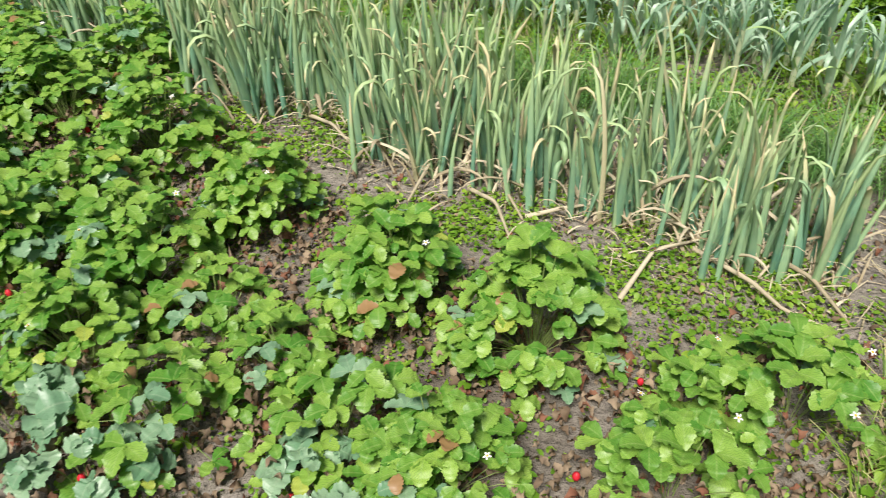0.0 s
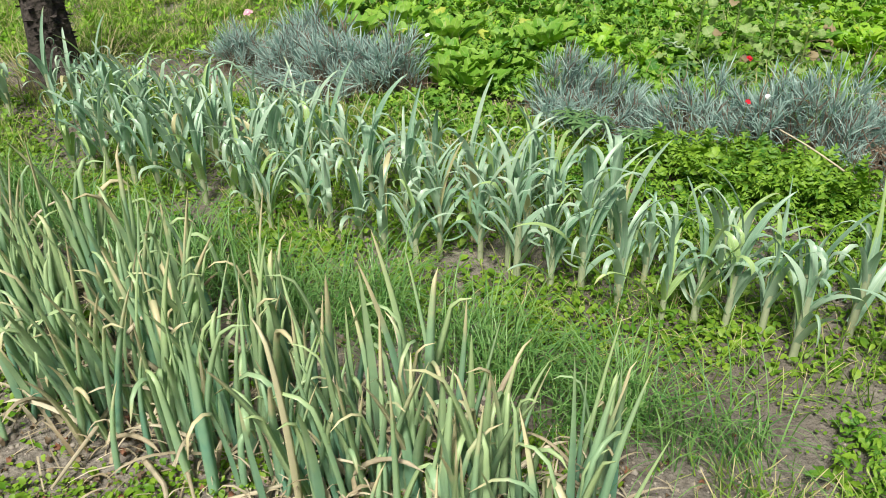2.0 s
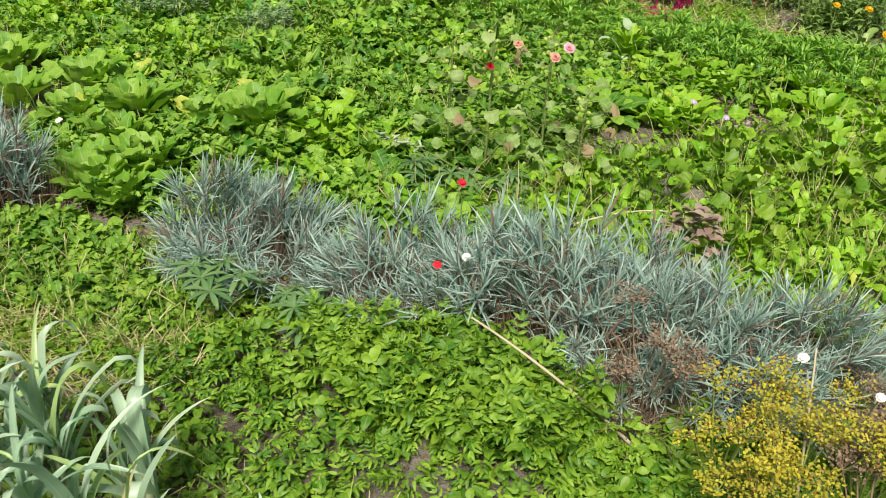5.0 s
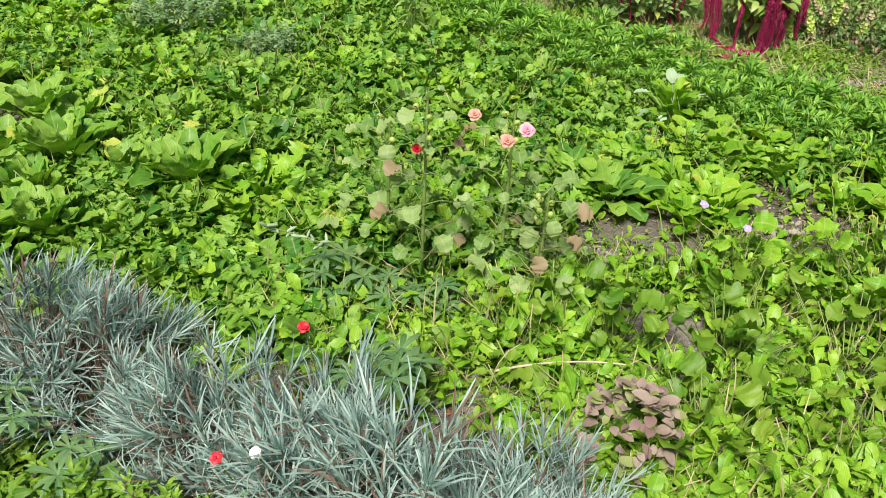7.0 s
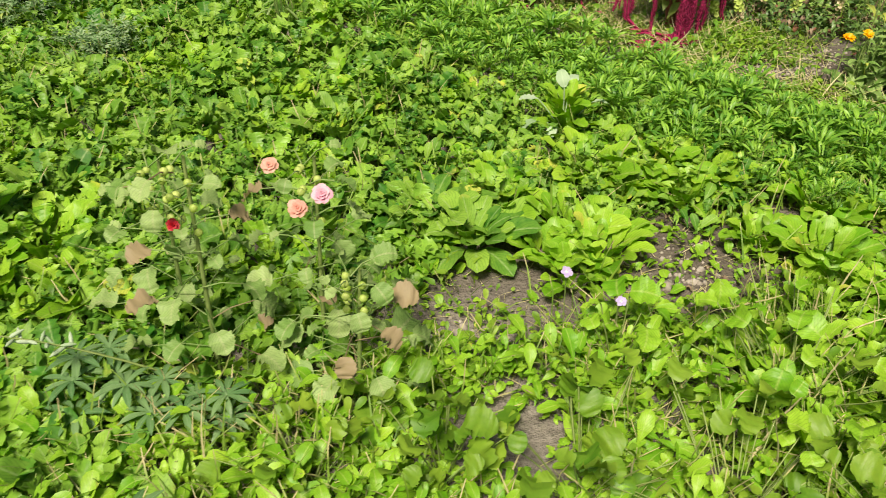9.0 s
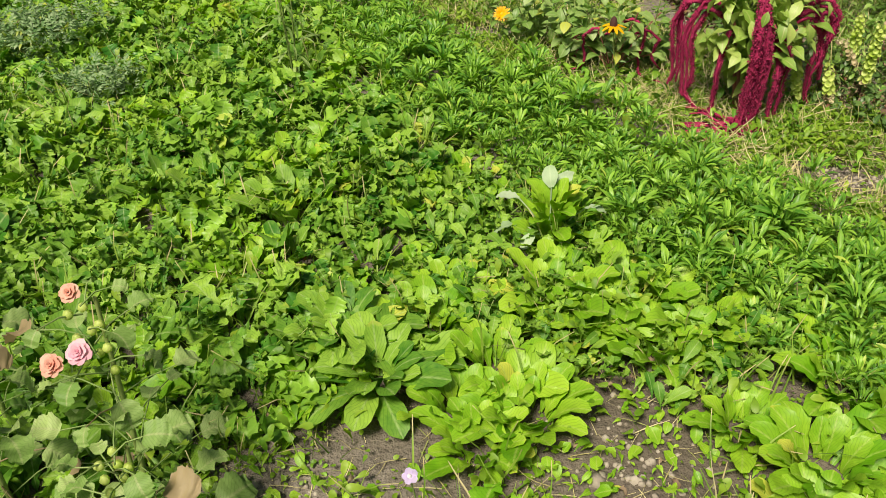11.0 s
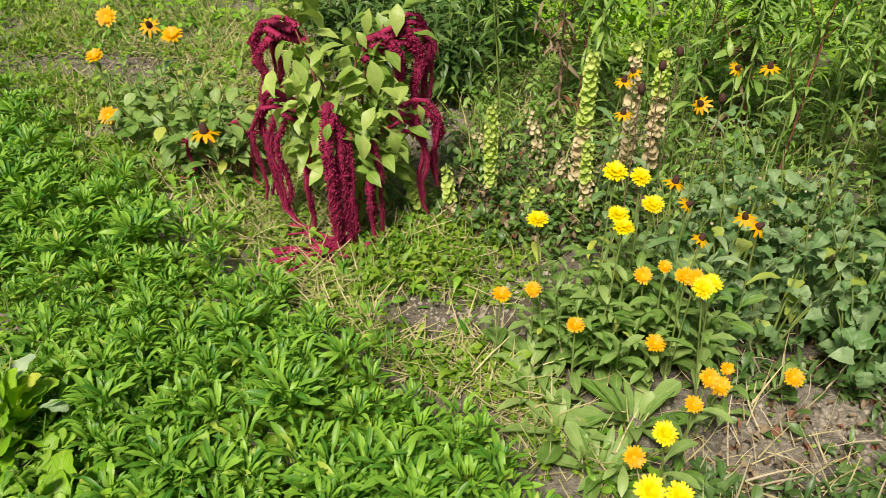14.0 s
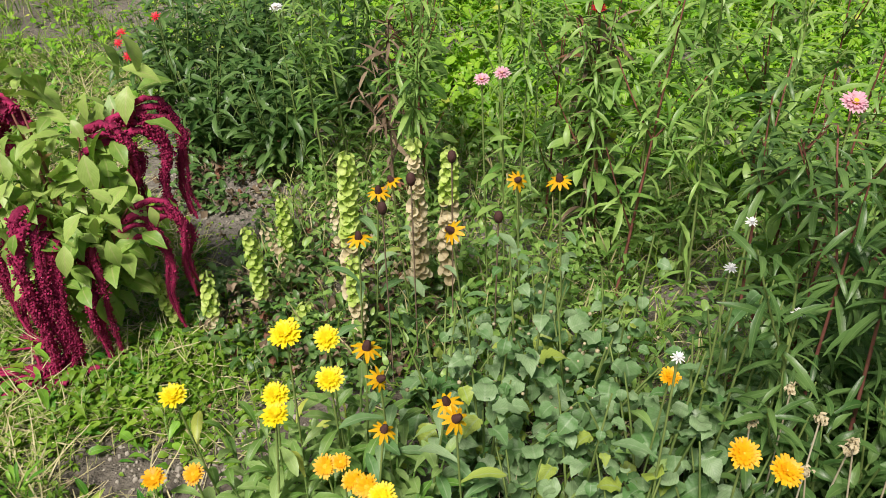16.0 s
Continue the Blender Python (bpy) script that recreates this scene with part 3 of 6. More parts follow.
# ---- strawberries ----
def strawberry_maker(seed, dull=False, n=120, r=0.19, h=0.30):
    def make():
        ob = thing("strawberry_plant", (0, 0, 0), "low bushy strawberry plant with bright green toothed leaves" if not dull else "strawberry plant with dull blue-green rounded leaves",
                   "strawberry plant", "strawberry bed")
        leaves, stalks, dead, dusty = Geo(), Geo(), Geo(), Geo()
        for i in range(n):
            a, q = rnd(0, 6.283), math.sqrt(rnd(0.0, 1.0))
            rad = r * q * rnd(0.85, 1.12)
            z = max(0.03, h * (1 - 0.8 * q ** 2.2) * rnd(0.62, 1.12))
            p = np.array([-math.sin(a) * rad, math.cos(a) * rad, z])
            s = rnd(0.036, 0.068) * (1.2 if dull else 1)
            tl = rnd(-0.3, 0.5) - 0.35 * q
            fa = a + rng.normal(0, 0.9)
            g = dusty if rnd(0, 1) < 0.07 and not dull else leaves
            for k, da in enumerate((-1.35, 0, 1.35)):
                g.add((ROUND if dull else TOOTH)[(i + k) % 3], [mat_of(p, fa + da + rnd(-0.15, 0.15), tl + rnd(-0.2, 0.2), s * (1.0 if da == 0 else 0.92), rnd(-0.25, 0.25))])
            if i % 2 == 0:
                stalks.add(tube_tpl(arc((p[0] * 0.15, p[1] * 0.15, 0), p, 0.02, 4), 0.0013, 4), [np.eye(4)])
        for i in range(70):
            a, b = rnd(0, 6.283), r * rnd(0.55, 1.3)
            dead.add(CRISP[i % 4], [mat_of((math.cos(a) * b, math.sin(a) * b, rnd(0.012, 0.10)), rnd(0, 6), rnd(-0.6, 0.6), rnd(0.025, 0.05), rnd(-0.8, 0.8))])
        if dusty.n:
            part("dusty_leaves", dusty, M_STRAW_BLUE, ob, "older leaves with a dull blue bloom")
        part("foliage", leaves, M_STRAW_BLUE if dull else M_STRAW, ob)
        part("stalk_growth", stalks, M_STEM, ob)
        part("withered_leaves", dead, M_DEAD, ob, "brown withered lower leaves")
        if not dull:
            for i in range(int(rng.integers(0, 3))):
                a = rnd(0, 6.283)
                p = (math.cos(a) * r * 0.7, math.sin(a) * r * 0.7, h * 0.92)
                pet, mid = Geo(), Geo()
                flower(pet, mid, p, 0.4, a, 0.010, 5, WIDE_PETAL, 1, 0.3)
                fl = part("flower", pet, M_WHITE, ob, "small white five-petalled flower")
                part("flower_centre", mid, M_DISC, fl)
            for i in range(1 + seed % 2):
                a = rnd(0, 6.283)
                berry = Geo().add(BALL, [np.array(Matrix.Translation((math.cos(a) * r * 0.95, math.sin(a) * r * 0.95, rnd(0.03, 0.09))) @ Matrix.Diagonal((0.009, 0.009, 0.012, 1)))])
                part("berry", berry, M_RED, ob, "ripe red berry")
        return ob
    return make


STRAWS = [(-0.84, 2.89), (-0.43, 2.49), (-0.96, 2.49), (-1.31, 3.19), (-0.71, 2.2), (0.0, 2.1), (0.37, 1.89), (-0.78, 1.88), (-1.56, 3.45), (-1.1, 2.24),
          (-1.62, 3.05), (-1.1, 3.5), (-1.75, 3.76), (-1.45, 2.72), (-1.25, 1.98), (0.14, 1.47), (-1.95, 3.35)]
place_copies([strawberry_maker(i) for i in range(4)], STRAWS, 0.88, 1.08)
SPARSE = [(-0.26, 1.81), (0.76, 1.63), (-0.45, 1.98), (0.62, 1.45), (-0.52, 1.66), (0.95, 1.66), (-0.1, 1.62)]
place_copies([strawberry_maker(i, False, 40, 0.20, 0.19) for i in (5, 6)], SPARSE, 0.9, 1.1)
place_copies([strawberry_maker(9, True, 11, 0.16, 0.17)], [(-0.65, 1.5), (-0.85, 1.64), (-0.12, 1.44), (-1.2, 1.75)], 0.9, 1.1)



# ---- bunching onions: dense row, dry tips ----
def onion_maker(seed, n=15):
    def make():
        ob = thing("onion_clump", (0, 0, 0), "clump of bunching onions with blue-green hollow leaves and dry yellow tips", "onion", "row of bunching onions")
        dry, mess = Geo(), Geo()
        for i in range(n):
            a = rnd(0, 6.283)
            p = (rng.normal(0, 0.06), rng.normal(0, 0.05), 0)
            kink = rnd(1.4, 2.9) if rnd(0, 1) < 0.5 else 0
            t = blade_tpl(rnd(0.26, 0.56), rnd(0.008, 0.019), rnd(0.0, 0.26), rnd(-0.1, 0.6), 15, tube=True, kink=kink, kink_at=rnd(0.5, 0.84), twist=rnd(-0.5, 0.5), power=0.45 if kink else 0.65)
            part("leaf", Geo().add(t, [mat_of(p, a, 0, 1)]), M_ONION, ob)
        for i in range(34):
            a = rnd(0, 6.283)
            p = (rng.normal(0, 0.07), rng.normal(0, 0.05), 0)
            t = blade_tpl(rnd(0.06, 0.20), rnd(0.003, 0.008), rnd(0.3, 1.1), rnd(0.4, 2.2), 7, kink=rnd(0.4, 1.6), kink_at=rnd(0.3, 0.6), twist=rnd(-1, 1))
            mess.add(t, [mat_of(p, a, 0, 1)])
        for i in range(2):
            a = rnd(0, 6.283)
            t = blade_tpl(rnd(0.22, 0.38), rnd(0.006, 0.010), rnd(0.5, 0.9), rnd(0.9, 1.5), 9, tube=True, power=0.3, kink=0.4)
            dry.add(t, [mat_of((0, 0, 0), a, 0, 1)])
        part("withered_leaves", mess, M_DRYONION, ob, "papery straw-coloured withered leaves at the base")
        part("fallen_leaves", dry, M_DRYONION, ob, "pale dry leaves flopped onto the soil")
        return ob
    return make


A0, A1 = (-2.3, 4.42), (1.25, 2.15)
ONIONS = line_spots(A0, A1, 0.12, 0.05, 0.06) + line_spots((-2.2, 4.58), (1.33, 2.32), 0.15, 0.06, 0.06) + line_spots((-2.3, 4.85), (0.4, 3.1), 0.4, 0.08)
place_copies([onion_maker(i) for i in range(6)], ONIONS, 0.85, 1.15)


def fallen_leaf(points):
    x, y = points[0]
    ob = thing("fallen_onion_leaf", (x, y, height(x, y)), "thick pale dry onion leaf bent onto the soil", "dry leaf", "fallen onion leaves")
    pts = [(px - x, py - y, 0.02 + 0.03 * math.sin(math.pi * i / (len(points) - 1))) for i, (px, py) in enumerate(points)]
    fine = [np.array([np.interp(s, np.linspace(0, 1, len(pts)), [q[k] for q in pts]) for k in range(3)]) for s in np.linspace(0, 1, 12)]
    part("leaf", Geo().add(tube_tpl(fine, np.linspace(0.0085, 0.004, 12), 7), [np.eye(4)]), M_DRYONION, ob)


FALLEN = [[(0.23, 2.63), (0.31, 2.51), (0.35, 2.32)], [(0.4, 2.46), (0.51, 2.46), (0.62, 2.52)], [(0.88, 2.29), (0.99, 2.11), (1.04, 1.99), (1.15, 1.94)],
          [(0.12, 2.94), (0.1, 2.73), (0.03, 2.55)], [(-0.36, 3.15), (-0.26, 3.03), (-0.18, 2.92)], [(1.12, 2.23), (1.16, 2.11), (1.21, 1.95)],
          [(0.35, 2.74), (0.34, 2.59), (0.39, 2.45)], [(0.62, 2.06), (0.75, 2.24), (0.91, 2.32)], [(0.49, 2.59), (0.39, 2.71), (0.34, 2.73)]]
for line in FALLEN:
    fallen_leaf(line)


# ---- fine grassy chives between the rows ----
def chive_maker(seed):
    def make():
        ob = thing("chive_tuft", (0, 0, 0), "floppy tuft of fine dark green chive blades", "chives", "row of chives")
        bunches = [Geo() for _ in range(5)]
        turn = rnd(0, 6.283)
        for i in range(80):
            t = blade_tpl(rnd(0.16, 0.36), rnd(0.0012, 0.0026), rnd(0, 0.9), rnd(1.2, 3.4), 7, 0.3, twist=rnd(-1, 1))
            bunches[i % 5].add(t, [mat_of((rng.normal(0, 0.05), rng.normal(0, 0.05), 0), turn + rng.normal(0, 1.3), 0, 1)])
        for g in bunches:
            part("blade_bunch", g, M_CHIVE, ob)
        return ob
    return make


CHIVES = line_spots((-0.9, 4.3), (1.62, 2.55), 0.125, 0.10) + line_spots((0.1, 3.5), (1.9, 2.45), 0.3, 0.12)
place_copies([chive_maker(i) for i in range(4)], CHIVES, 0.85, 1.15)


# ---- leeks ----
def leek_maker(seed):
    def make():
        ob = thing("leek", (0, 0, 0), "leek with broad folded blue-green leaves arching over", "leek", "bed of leeks")
        shaft = Geo().add(tube_tpl([(0, 0, -0.01), (0, 0, 0.08), (0.003, 0, 0.21)], [0.012, 0.011, 0.008], 8), [np.eye(4)])
        a0 = rnd(0, 6.28)
        n = int(rng.integers(8, 12))
        for i in range(n):
            a = a0 + math.pi * (i % 2) + rng.normal(0, 0.45)
            up = 1 - i / n
            kink = rnd(1.2, 2.6) if rnd(0, 1) < 0.72 else 0
            t = blade_tpl(rnd(0.19, 0.40), rnd(0.008, 0.0185), 0.04 + 0.42 * up * rnd(0.3, 1.5), rnd(0.2, 1.6) + up * 0.5, 16, rnd(0.15, 0.6), kink=kink, kink_at=rnd(0.3, 0.75), twist=rnd(-1.8, 1.8), power=0.4)
            part("leaf", Geo().add(t, [mat_of((0, 0, 0.04 + 0.16 * i / n), a, 0, 1)]), M_LEEK, ob)
        part("shaft", shaft, M_LEEKSHAFT, ob, "pale green leek shaft")
        return ob
    return make


LEEKS = (line_spots((-0.45, 4.42), (2.1, 2.85), 0.105, 0.05) + line_spots((-0.45, 4.62), (2.05, 3.12), 0.105, 0.05) + line_spots((-0.5, 4.9), (1.75, 3.55), 0.115, 0.05)
         + line_spots((-1.2, 5.2), (0.6, 4.3), 0.2, 0.06) + [(2.25, 2.95), (2.42, 2.88), (2.5, 2.95), (2.1, 3.0), (1.42, 3.82), (1.36, 3.72), (2.3, 2.72)])
place_copies([leek_maker(i) for i in range(8)], LEEKS, 0.85, 1.15)


# ---- blue-grey pinks ----
def pink_maker(seed, r=0.23, h=0.22, dry=190):
    def make():
        ob = thing("garden_pink_clump", (0, 0, 0), "mounded clump of garden pinks with spiky blue-grey needle leaves", "garden pinks", "edging of garden pinks")
        g, st, shoots = Geo(), Geo(), 92
        tufts = [(rnd(0, 6.283), math.sqrt(rnd(0, 1)), rnd(0.6, 1.3)) for _ in range(9)]
        for i in range(shoots):
            ca, cq, ch = tufts[i % len(tufts)]
            px, py = math.cos(ca) * cq * r + rng.normal(0, 0.05), math.sin(ca) * cq * r + rng.normal(0, 0.05)
            q, a = min(1.2, math.hypot(px, py) / r), math.atan2(py, px)
            tip = np.array([px, py, h * ch * (1.05 - 0.4 * q * q) * rnd(0.4, 1.3)])
            out = 0.9 * q * rnd(0.5, 1.3)
            frame_m = Matrix.Translation(tip) @ Matrix.Rotation(a - math.pi / 2, 4, "Z") @ Matrix.Rotation(-out, 4, "X")
            k = 20
            az = np.arange(k) * 2.4 + rnd(0, 6)
            p = np.stack([np.zeros(k), np.zeros(k), np.linspace(-0.05, 0.02, k)], 1)
            loc = mats_of(p, az, np.zeros(k) - np.linspace(0.9, 0.0, k), rng.uniform(0.8, 1.7, k))
            fm = np.array(frame_m)
            loc = np.einsum("ij,kjl->kil", fm, loc)
            for j, t in enumerate(NEEDLE):
                g.add(t, loc[j::3])
            st.add(tube_tpl(arc((tip[0] * 0.4, tip[1] * 0.4, 0), tip, 0, 3), 0.0016, 4), [np.eye(4)])
        for i in range(dry):
            a = rnd(0, 6.283)
            b = rnd(0.4, 1.0) * r
            st.add(tube_tpl(arc((math.cos(a) * b, math.sin(a) * b, 0), (math.cos(a) * b * 1.15, math.sin(a) * b * 1.15, rnd(0.04, h * 0.85)), 0, 3), 0.0012, 4), [mat_of((rnd(-0.03, 0.03), rnd(-0.03, 0.03), 0), 0, 0, 1)])
        part("needle_leaves", g, M_DIANTH, ob)
        part("dry_growth", st, M_DRYSTEM, ob, "brown dry stems")
        return ob
    return make


PINKS = [(0.15, 5.62), (0.42, 5.42), (0.72, 5.22), (0.55, 5.62), (0.95, 5.12), (1.72, 4.62), (1.9, 4.58), (2.3, 4.34), (2.55, 4.22), (2.74, 4.06), (2.92, 3.95), (3.1, 3.88), (3.0, 4.12), (3.28, 3.78)]
place_copies([pink_maker(i) for i in range(4)], PINKS, 0.72, 1.1)


def simple_flower(name, at, stem_from, mats, label, radius, petals=6, tilt=0.5, shape=None, rings=1, category="flower", mid=True, az=0.0):
    """A flower on its stalk; mats: petal, middle."""
    ob = thing(name, (stem_from[0], stem_from[1], height(*stem_from)), label, category)
    p = (at[0] - stem_from[0], at[1] - stem_from[1], at[2])
    pet, md = Geo(), Geo()
    flower(pet, md, p, tilt, az + rnd(-0.6, 0.6), radius, petals, shape or BLOOM, rings)
    hd = part("petals", pet, mats[0], ob)
    if mid:
        part("flower_centre", md, mats[1], hd)
    part("stem", Geo().add(tube_tpl(arc((0, 0, 0), p, 0.0, 4), 0.0016, 5), [np.eye(4)]), M_STEM, ob)
    return ob


simple_flower("red_flower", (2.50, 4.42, 0.36), (2.52, 4.5), (M_RED, M_RED), "single bright red flower on a thin stalk", 0.015, 5, rings=2)
simple_flower("pink_flower", (0.12, 6.1, 0.2), (0.1, 6.1), (M_PINK, M_WHITE), "small pink flower on a thin stalk", 0.03, 5, rings=2)
simple_flower("red_flower", (2.37, 4.10, 0.30), (2.4, 4.2), (M_RED, M_RED), "small dark red pink flower", 0.014, 5)
simple_flower("white_flower", (2.45, 4.10, 0.32), (2.5, 4.2), (M_WHITE, M_WHITE), "small white frilled pink flower", 0.013, 6, rings=2)
simple_flower("white_flower", (1.15, 5.30, 0.26), (1.1, 5.2), (M_WHITE, M_WHITE), "small white frilled pink flower", 0.014, 6)
simple_flower("white_flower", (3.05, 3.48, 0.40), (3.1, 3.6), (M_WHITE, M_WHITE), "flat white flower head above the pinks", 0.013, 8, rings=2)
simple_flower("white_flower", (3.2, 3.4, 0.34), (3.25, 3.5), (M_WHITE, M_WHITE), "flat white flower head above the pinks", 0.011, 8, rings=2)


# ---- dill gone yellow, long dry stalks ----
def dill(x, y, h, brown=False):
    ob = thing("dill_plant", (x, y, height(x, y)), "flowering dill with yellow umbels" if not brown else "dill gone to brown seed umbels", "dill", "self-sown dill")
    for i in range(6):
        um, st = Geo(), Geo()
        a, l = rnd(0, 6.28), rnd(0.03, 0.14)
        top = np.array([math.cos(a) * l, math.sin(a) * l, h * rnd(0.7, 1.05)])
        st.add(tube_tpl(arc((0, 0, 0), top, 0, 5), 0.0022, 5), [np.eye(4)])
        for j in range(16):
            b, rr = rnd(0, 6.28), rnd(0.01, 0.055)
            e = top + np.array([math.cos(b) * rr, math.sin(b) * rr, 0.025 + rnd(-0.01, 0.01)])
            st.add(tube_tpl([top, e], 0.0007, 3), [np.eye(4)])
            k = 11
            p = e + rng.normal(0, 0.009, (k, 3)) * (1, 1, 0.6)
            geo_leaves(um, MITE, p, rng.uniform(0, 6.28, k), rng.uniform(-0.3, 1.2, k), rng.uniform(0.004, 0.010, k))
        stalk = part("stalk", st, M_STEM if not brown else M_DRYSTEM, ob)
        part("umbel", um, M_DILL if not brown else M_DRYSTEM, stalk, "mustard yellow flower umbel" if not brown else "brown seed umbel")
    return ob


for x, y, h, b in ((2.93, 3.48, 0.30, False), (3.02, 3.32, 0.28, False), (3.22, 3.36, 0.3, False), (2.84, 3.74, 0.32, True), (3.12, 3.48, 0.24, False), (3.3, 3.5, 0.2, True), (3.06, 3.4, 0.26, False), (3.32, 3.28, 0.26, False), (3.16, 3.24, 0.24, True), (2.90, 3.36, 0.22, False)):
    dill(x, y, h, b)


def dry_brush(x, y):
    ob = thing("dry_brush_clump", (x, y, height(x, y)), "clump of dry brown stems in front of the pinks", "dry stems")
    for i in range(80):
        a, l = rnd(0, 6.28), rnd(0.02, 0.2)
        q = (rng.normal(0, 0.06), rng.normal(0, 0.05), 0)
        part("stem", Geo().add(tube_tpl(arc(q, (q[0] + math.cos(a) * l, q[1] + math.sin(a) * l, rnd(0.05, 0.27)), 0.02, 4), rnd(0.0008, 0.0018), 4), [np.eye(4)]), M_DRYSTEM, ob)


dry_brush(2.86, 3.72)


def dry_stalk(a, b, r, label):
    ob = thing("dry_stalk", (a[0], a[1], 0), label, "stalk")
    d = (b[0] - a[0], b[1] - a[1], b[2])
    part("stalk", Geo().add(tube_tpl(arc((0, 0, a[2]), d, 0.02, 9), np.linspace(r, r * 0.6, 9), 6), [np.eye(4)]), M_DRYONION, ob)


dry_stalk((2.80, 3.64, 0.01), (2.43, 3.92, 0.25), 0.005, "long pale dry stalk leaning on the pinks")
dry_stalk((2.95, 3.2, 0.01), (3.2, 3.62, 0.3), 0.004, "long pale dry stalk leaning on the pinks")
dry_stalk((2.5, 5.15, 0.06), (2.72, 5.08, 0.03), 0.004, "pale cut stalk lying on bare soil")
dry_stalk((2.95, 4.6, 0.08), (3.3, 4.62, 0.09), 0.004, "pale cut stalk lying among weeds")


# ---- pale mottled plant behind the pinks ----
def mottled(x, y):
    ob = thing("mottled_leaf_plant", (x, y, height(x, y)), "low plant with faded pinkish mottled leaves", "plant")
    g = Geo()
    k = 170
    a, q = rng.uniform(0, 6.28, k), np.sqrt(rng.uniform(0, 1, k))
    p = np.stack([np.cos(a) * q * 0.13, np.sin(a) * q * 0.13, 0.24 - 0.15 * q * q], 1)
    geo_leaves(g, OVATE, p, rng.uniform(0, 6.28, k), rng.uniform(-0.7, 0.9, k), rng.uniform(0.025, 0.045, k))
    part("leaves", g, M_MAUVE, ob)


mottled(3.26, 4.36)


# ---- bare patches kept open in the beds ----
BARE = [(4.05, 5.48, 0.19, 0.26), (3.3, 5.22, 0.20, 0.06), (2.33, 5.12, 0.18, 0.09), (0.2, 2.75, 0.9, 0.12), (1.55, 2.35, 0.3, 0.25),
        (5.02, 6.95, 0.16, 0.2), (4.82, 6.85, 0.22, 0.12), (4.85, 6.38, 0.16, 0.14), (5.8, 6.46, 0.13, 0.1), (3.05, 8.7, 0.5, 0.22), (2.6, 8.3, 0.25, 0.12), (4.66, 8.1, 0.2, 0.2), (3.4, 7.95, 0.25, 0.1), (4.4, 8.2, 0.25, 0.12), (-1.0, 5.6, 0.5, 0.2), (5.55, 6.35, 0.2, 0.2), (1.3, 1.5, 0.2, 0.2)]


# ---- salad and mustard bed behind the pinks ----
def salad_maker(seed, n=30):
    def make():
        ob = thing("salad_plant", (0, 0, 0), "leafy rocket-like salad plant with lobed green leaves", "salad plant", "bed of salad greens")
        for i in range(3):
            part("leaf_fan", rosette(Geo(), LOBED[:2] + SPADE[:1] + SPOON[:1] if seed % 2 else LOBED, n // 3, (0.155, 0.075), (0.45, 1.45), 0.04), (M_SALAD, M_SALAD, M_WILLIAM, M_BRIGHT)[seed % 4], ob)
        return ob
    return make


BED = [(0.7, 6.9), (1.7, 5.3), (1.9, 4.95), (2.5, 4.72), (3.2, 5.5), (3.7, 5.9), (3.5, 6.6), (2.9, 7.3), (2.2, 8.3), (0.4, 9.0), (-0.4, 7.6)]
SALADS = apart_spots(BED, 0.14, BARE + [(1.35, 5.65, 0.45, 0.4)], 5000)[:290]
place_copies([salad_maker(i) for i in range(8)], SALADS, 0.65, 1.35)


def bright_maker(seed, n=28, size=(0.17, 0.09)):
    def make():
        ob = thing("bright_leaf_plant", (0, 0, 0), "lush yellow-green leafy plant with upright spoon-shaped leaves", "leafy plant", "yellow-green leafy plants")
        leaf_parts(ob, SPADE, n, size, (0.6, 1.45), 0.05, M_BRIGHT)
        return ob
    return make


place_copies([bright_maker(i) for i in range(4)], [(3.98, 5.92), (4.12, 5.84), (3.84, 6.0), (3.72, 5.68), (3.64, 5.55), (3.8, 5.55), (4.22, 5.95), (3.5, 5.8), (4.3, 5.6), (4.42, 5.35), (4.5, 5.1), (4.55, 5.75), (3.55, 5.95), (4.35, 4.95), (4.05, 6.02), (3.9, 5.88), (3.7, 5.45), (4.45, 5.5), (4.6, 5.3), (4.7, 5.0)], 0.75, 1.1)


def dark_rosette_maker(seed):
    def make():
        ob = thing("leafy_rosette", (0, 0, 0), "large green rosette with broad soft leaves", "leafy plant", "broad-leaved rosettes")
        leaf_parts(ob, SPOON, 30, (0.23, 0.12), (0.4, 1.35), 0.03, M_SALAD)
        return ob
    return make


place_copies([dark_rosette_maker(i) for i in range(2)], [(3.42, 5.62), (3.3, 5.75)], 0.9, 1.05)


def big_leaf_maker(seed):
    def make():
        ob = thing("broad_leaf_plant", (0, 0, 0), "broad-leaved plant with large soft pale green leaves", "leafy plant", "broad-leaved plants")
        leaf_parts(ob, BROAD, 22, (0.21, 0.13), (0.7, 1.45), 0.04, M_BIG)
        return ob
    return make


place_copies([big_leaf_maker(i) for i in range(3)], [(1.64, 5.70), (1.30, 5.56), (1.22, 6.18), (1.04, 6.25), (1.05, 5.9), (1.36, 5.06), (1.25, 5.2), (1.45, 5.3), (0.75, 6.1), (1.3, 5.85), (1.85, 5.68), (0.6, 6.5)], 0.95, 1.25)


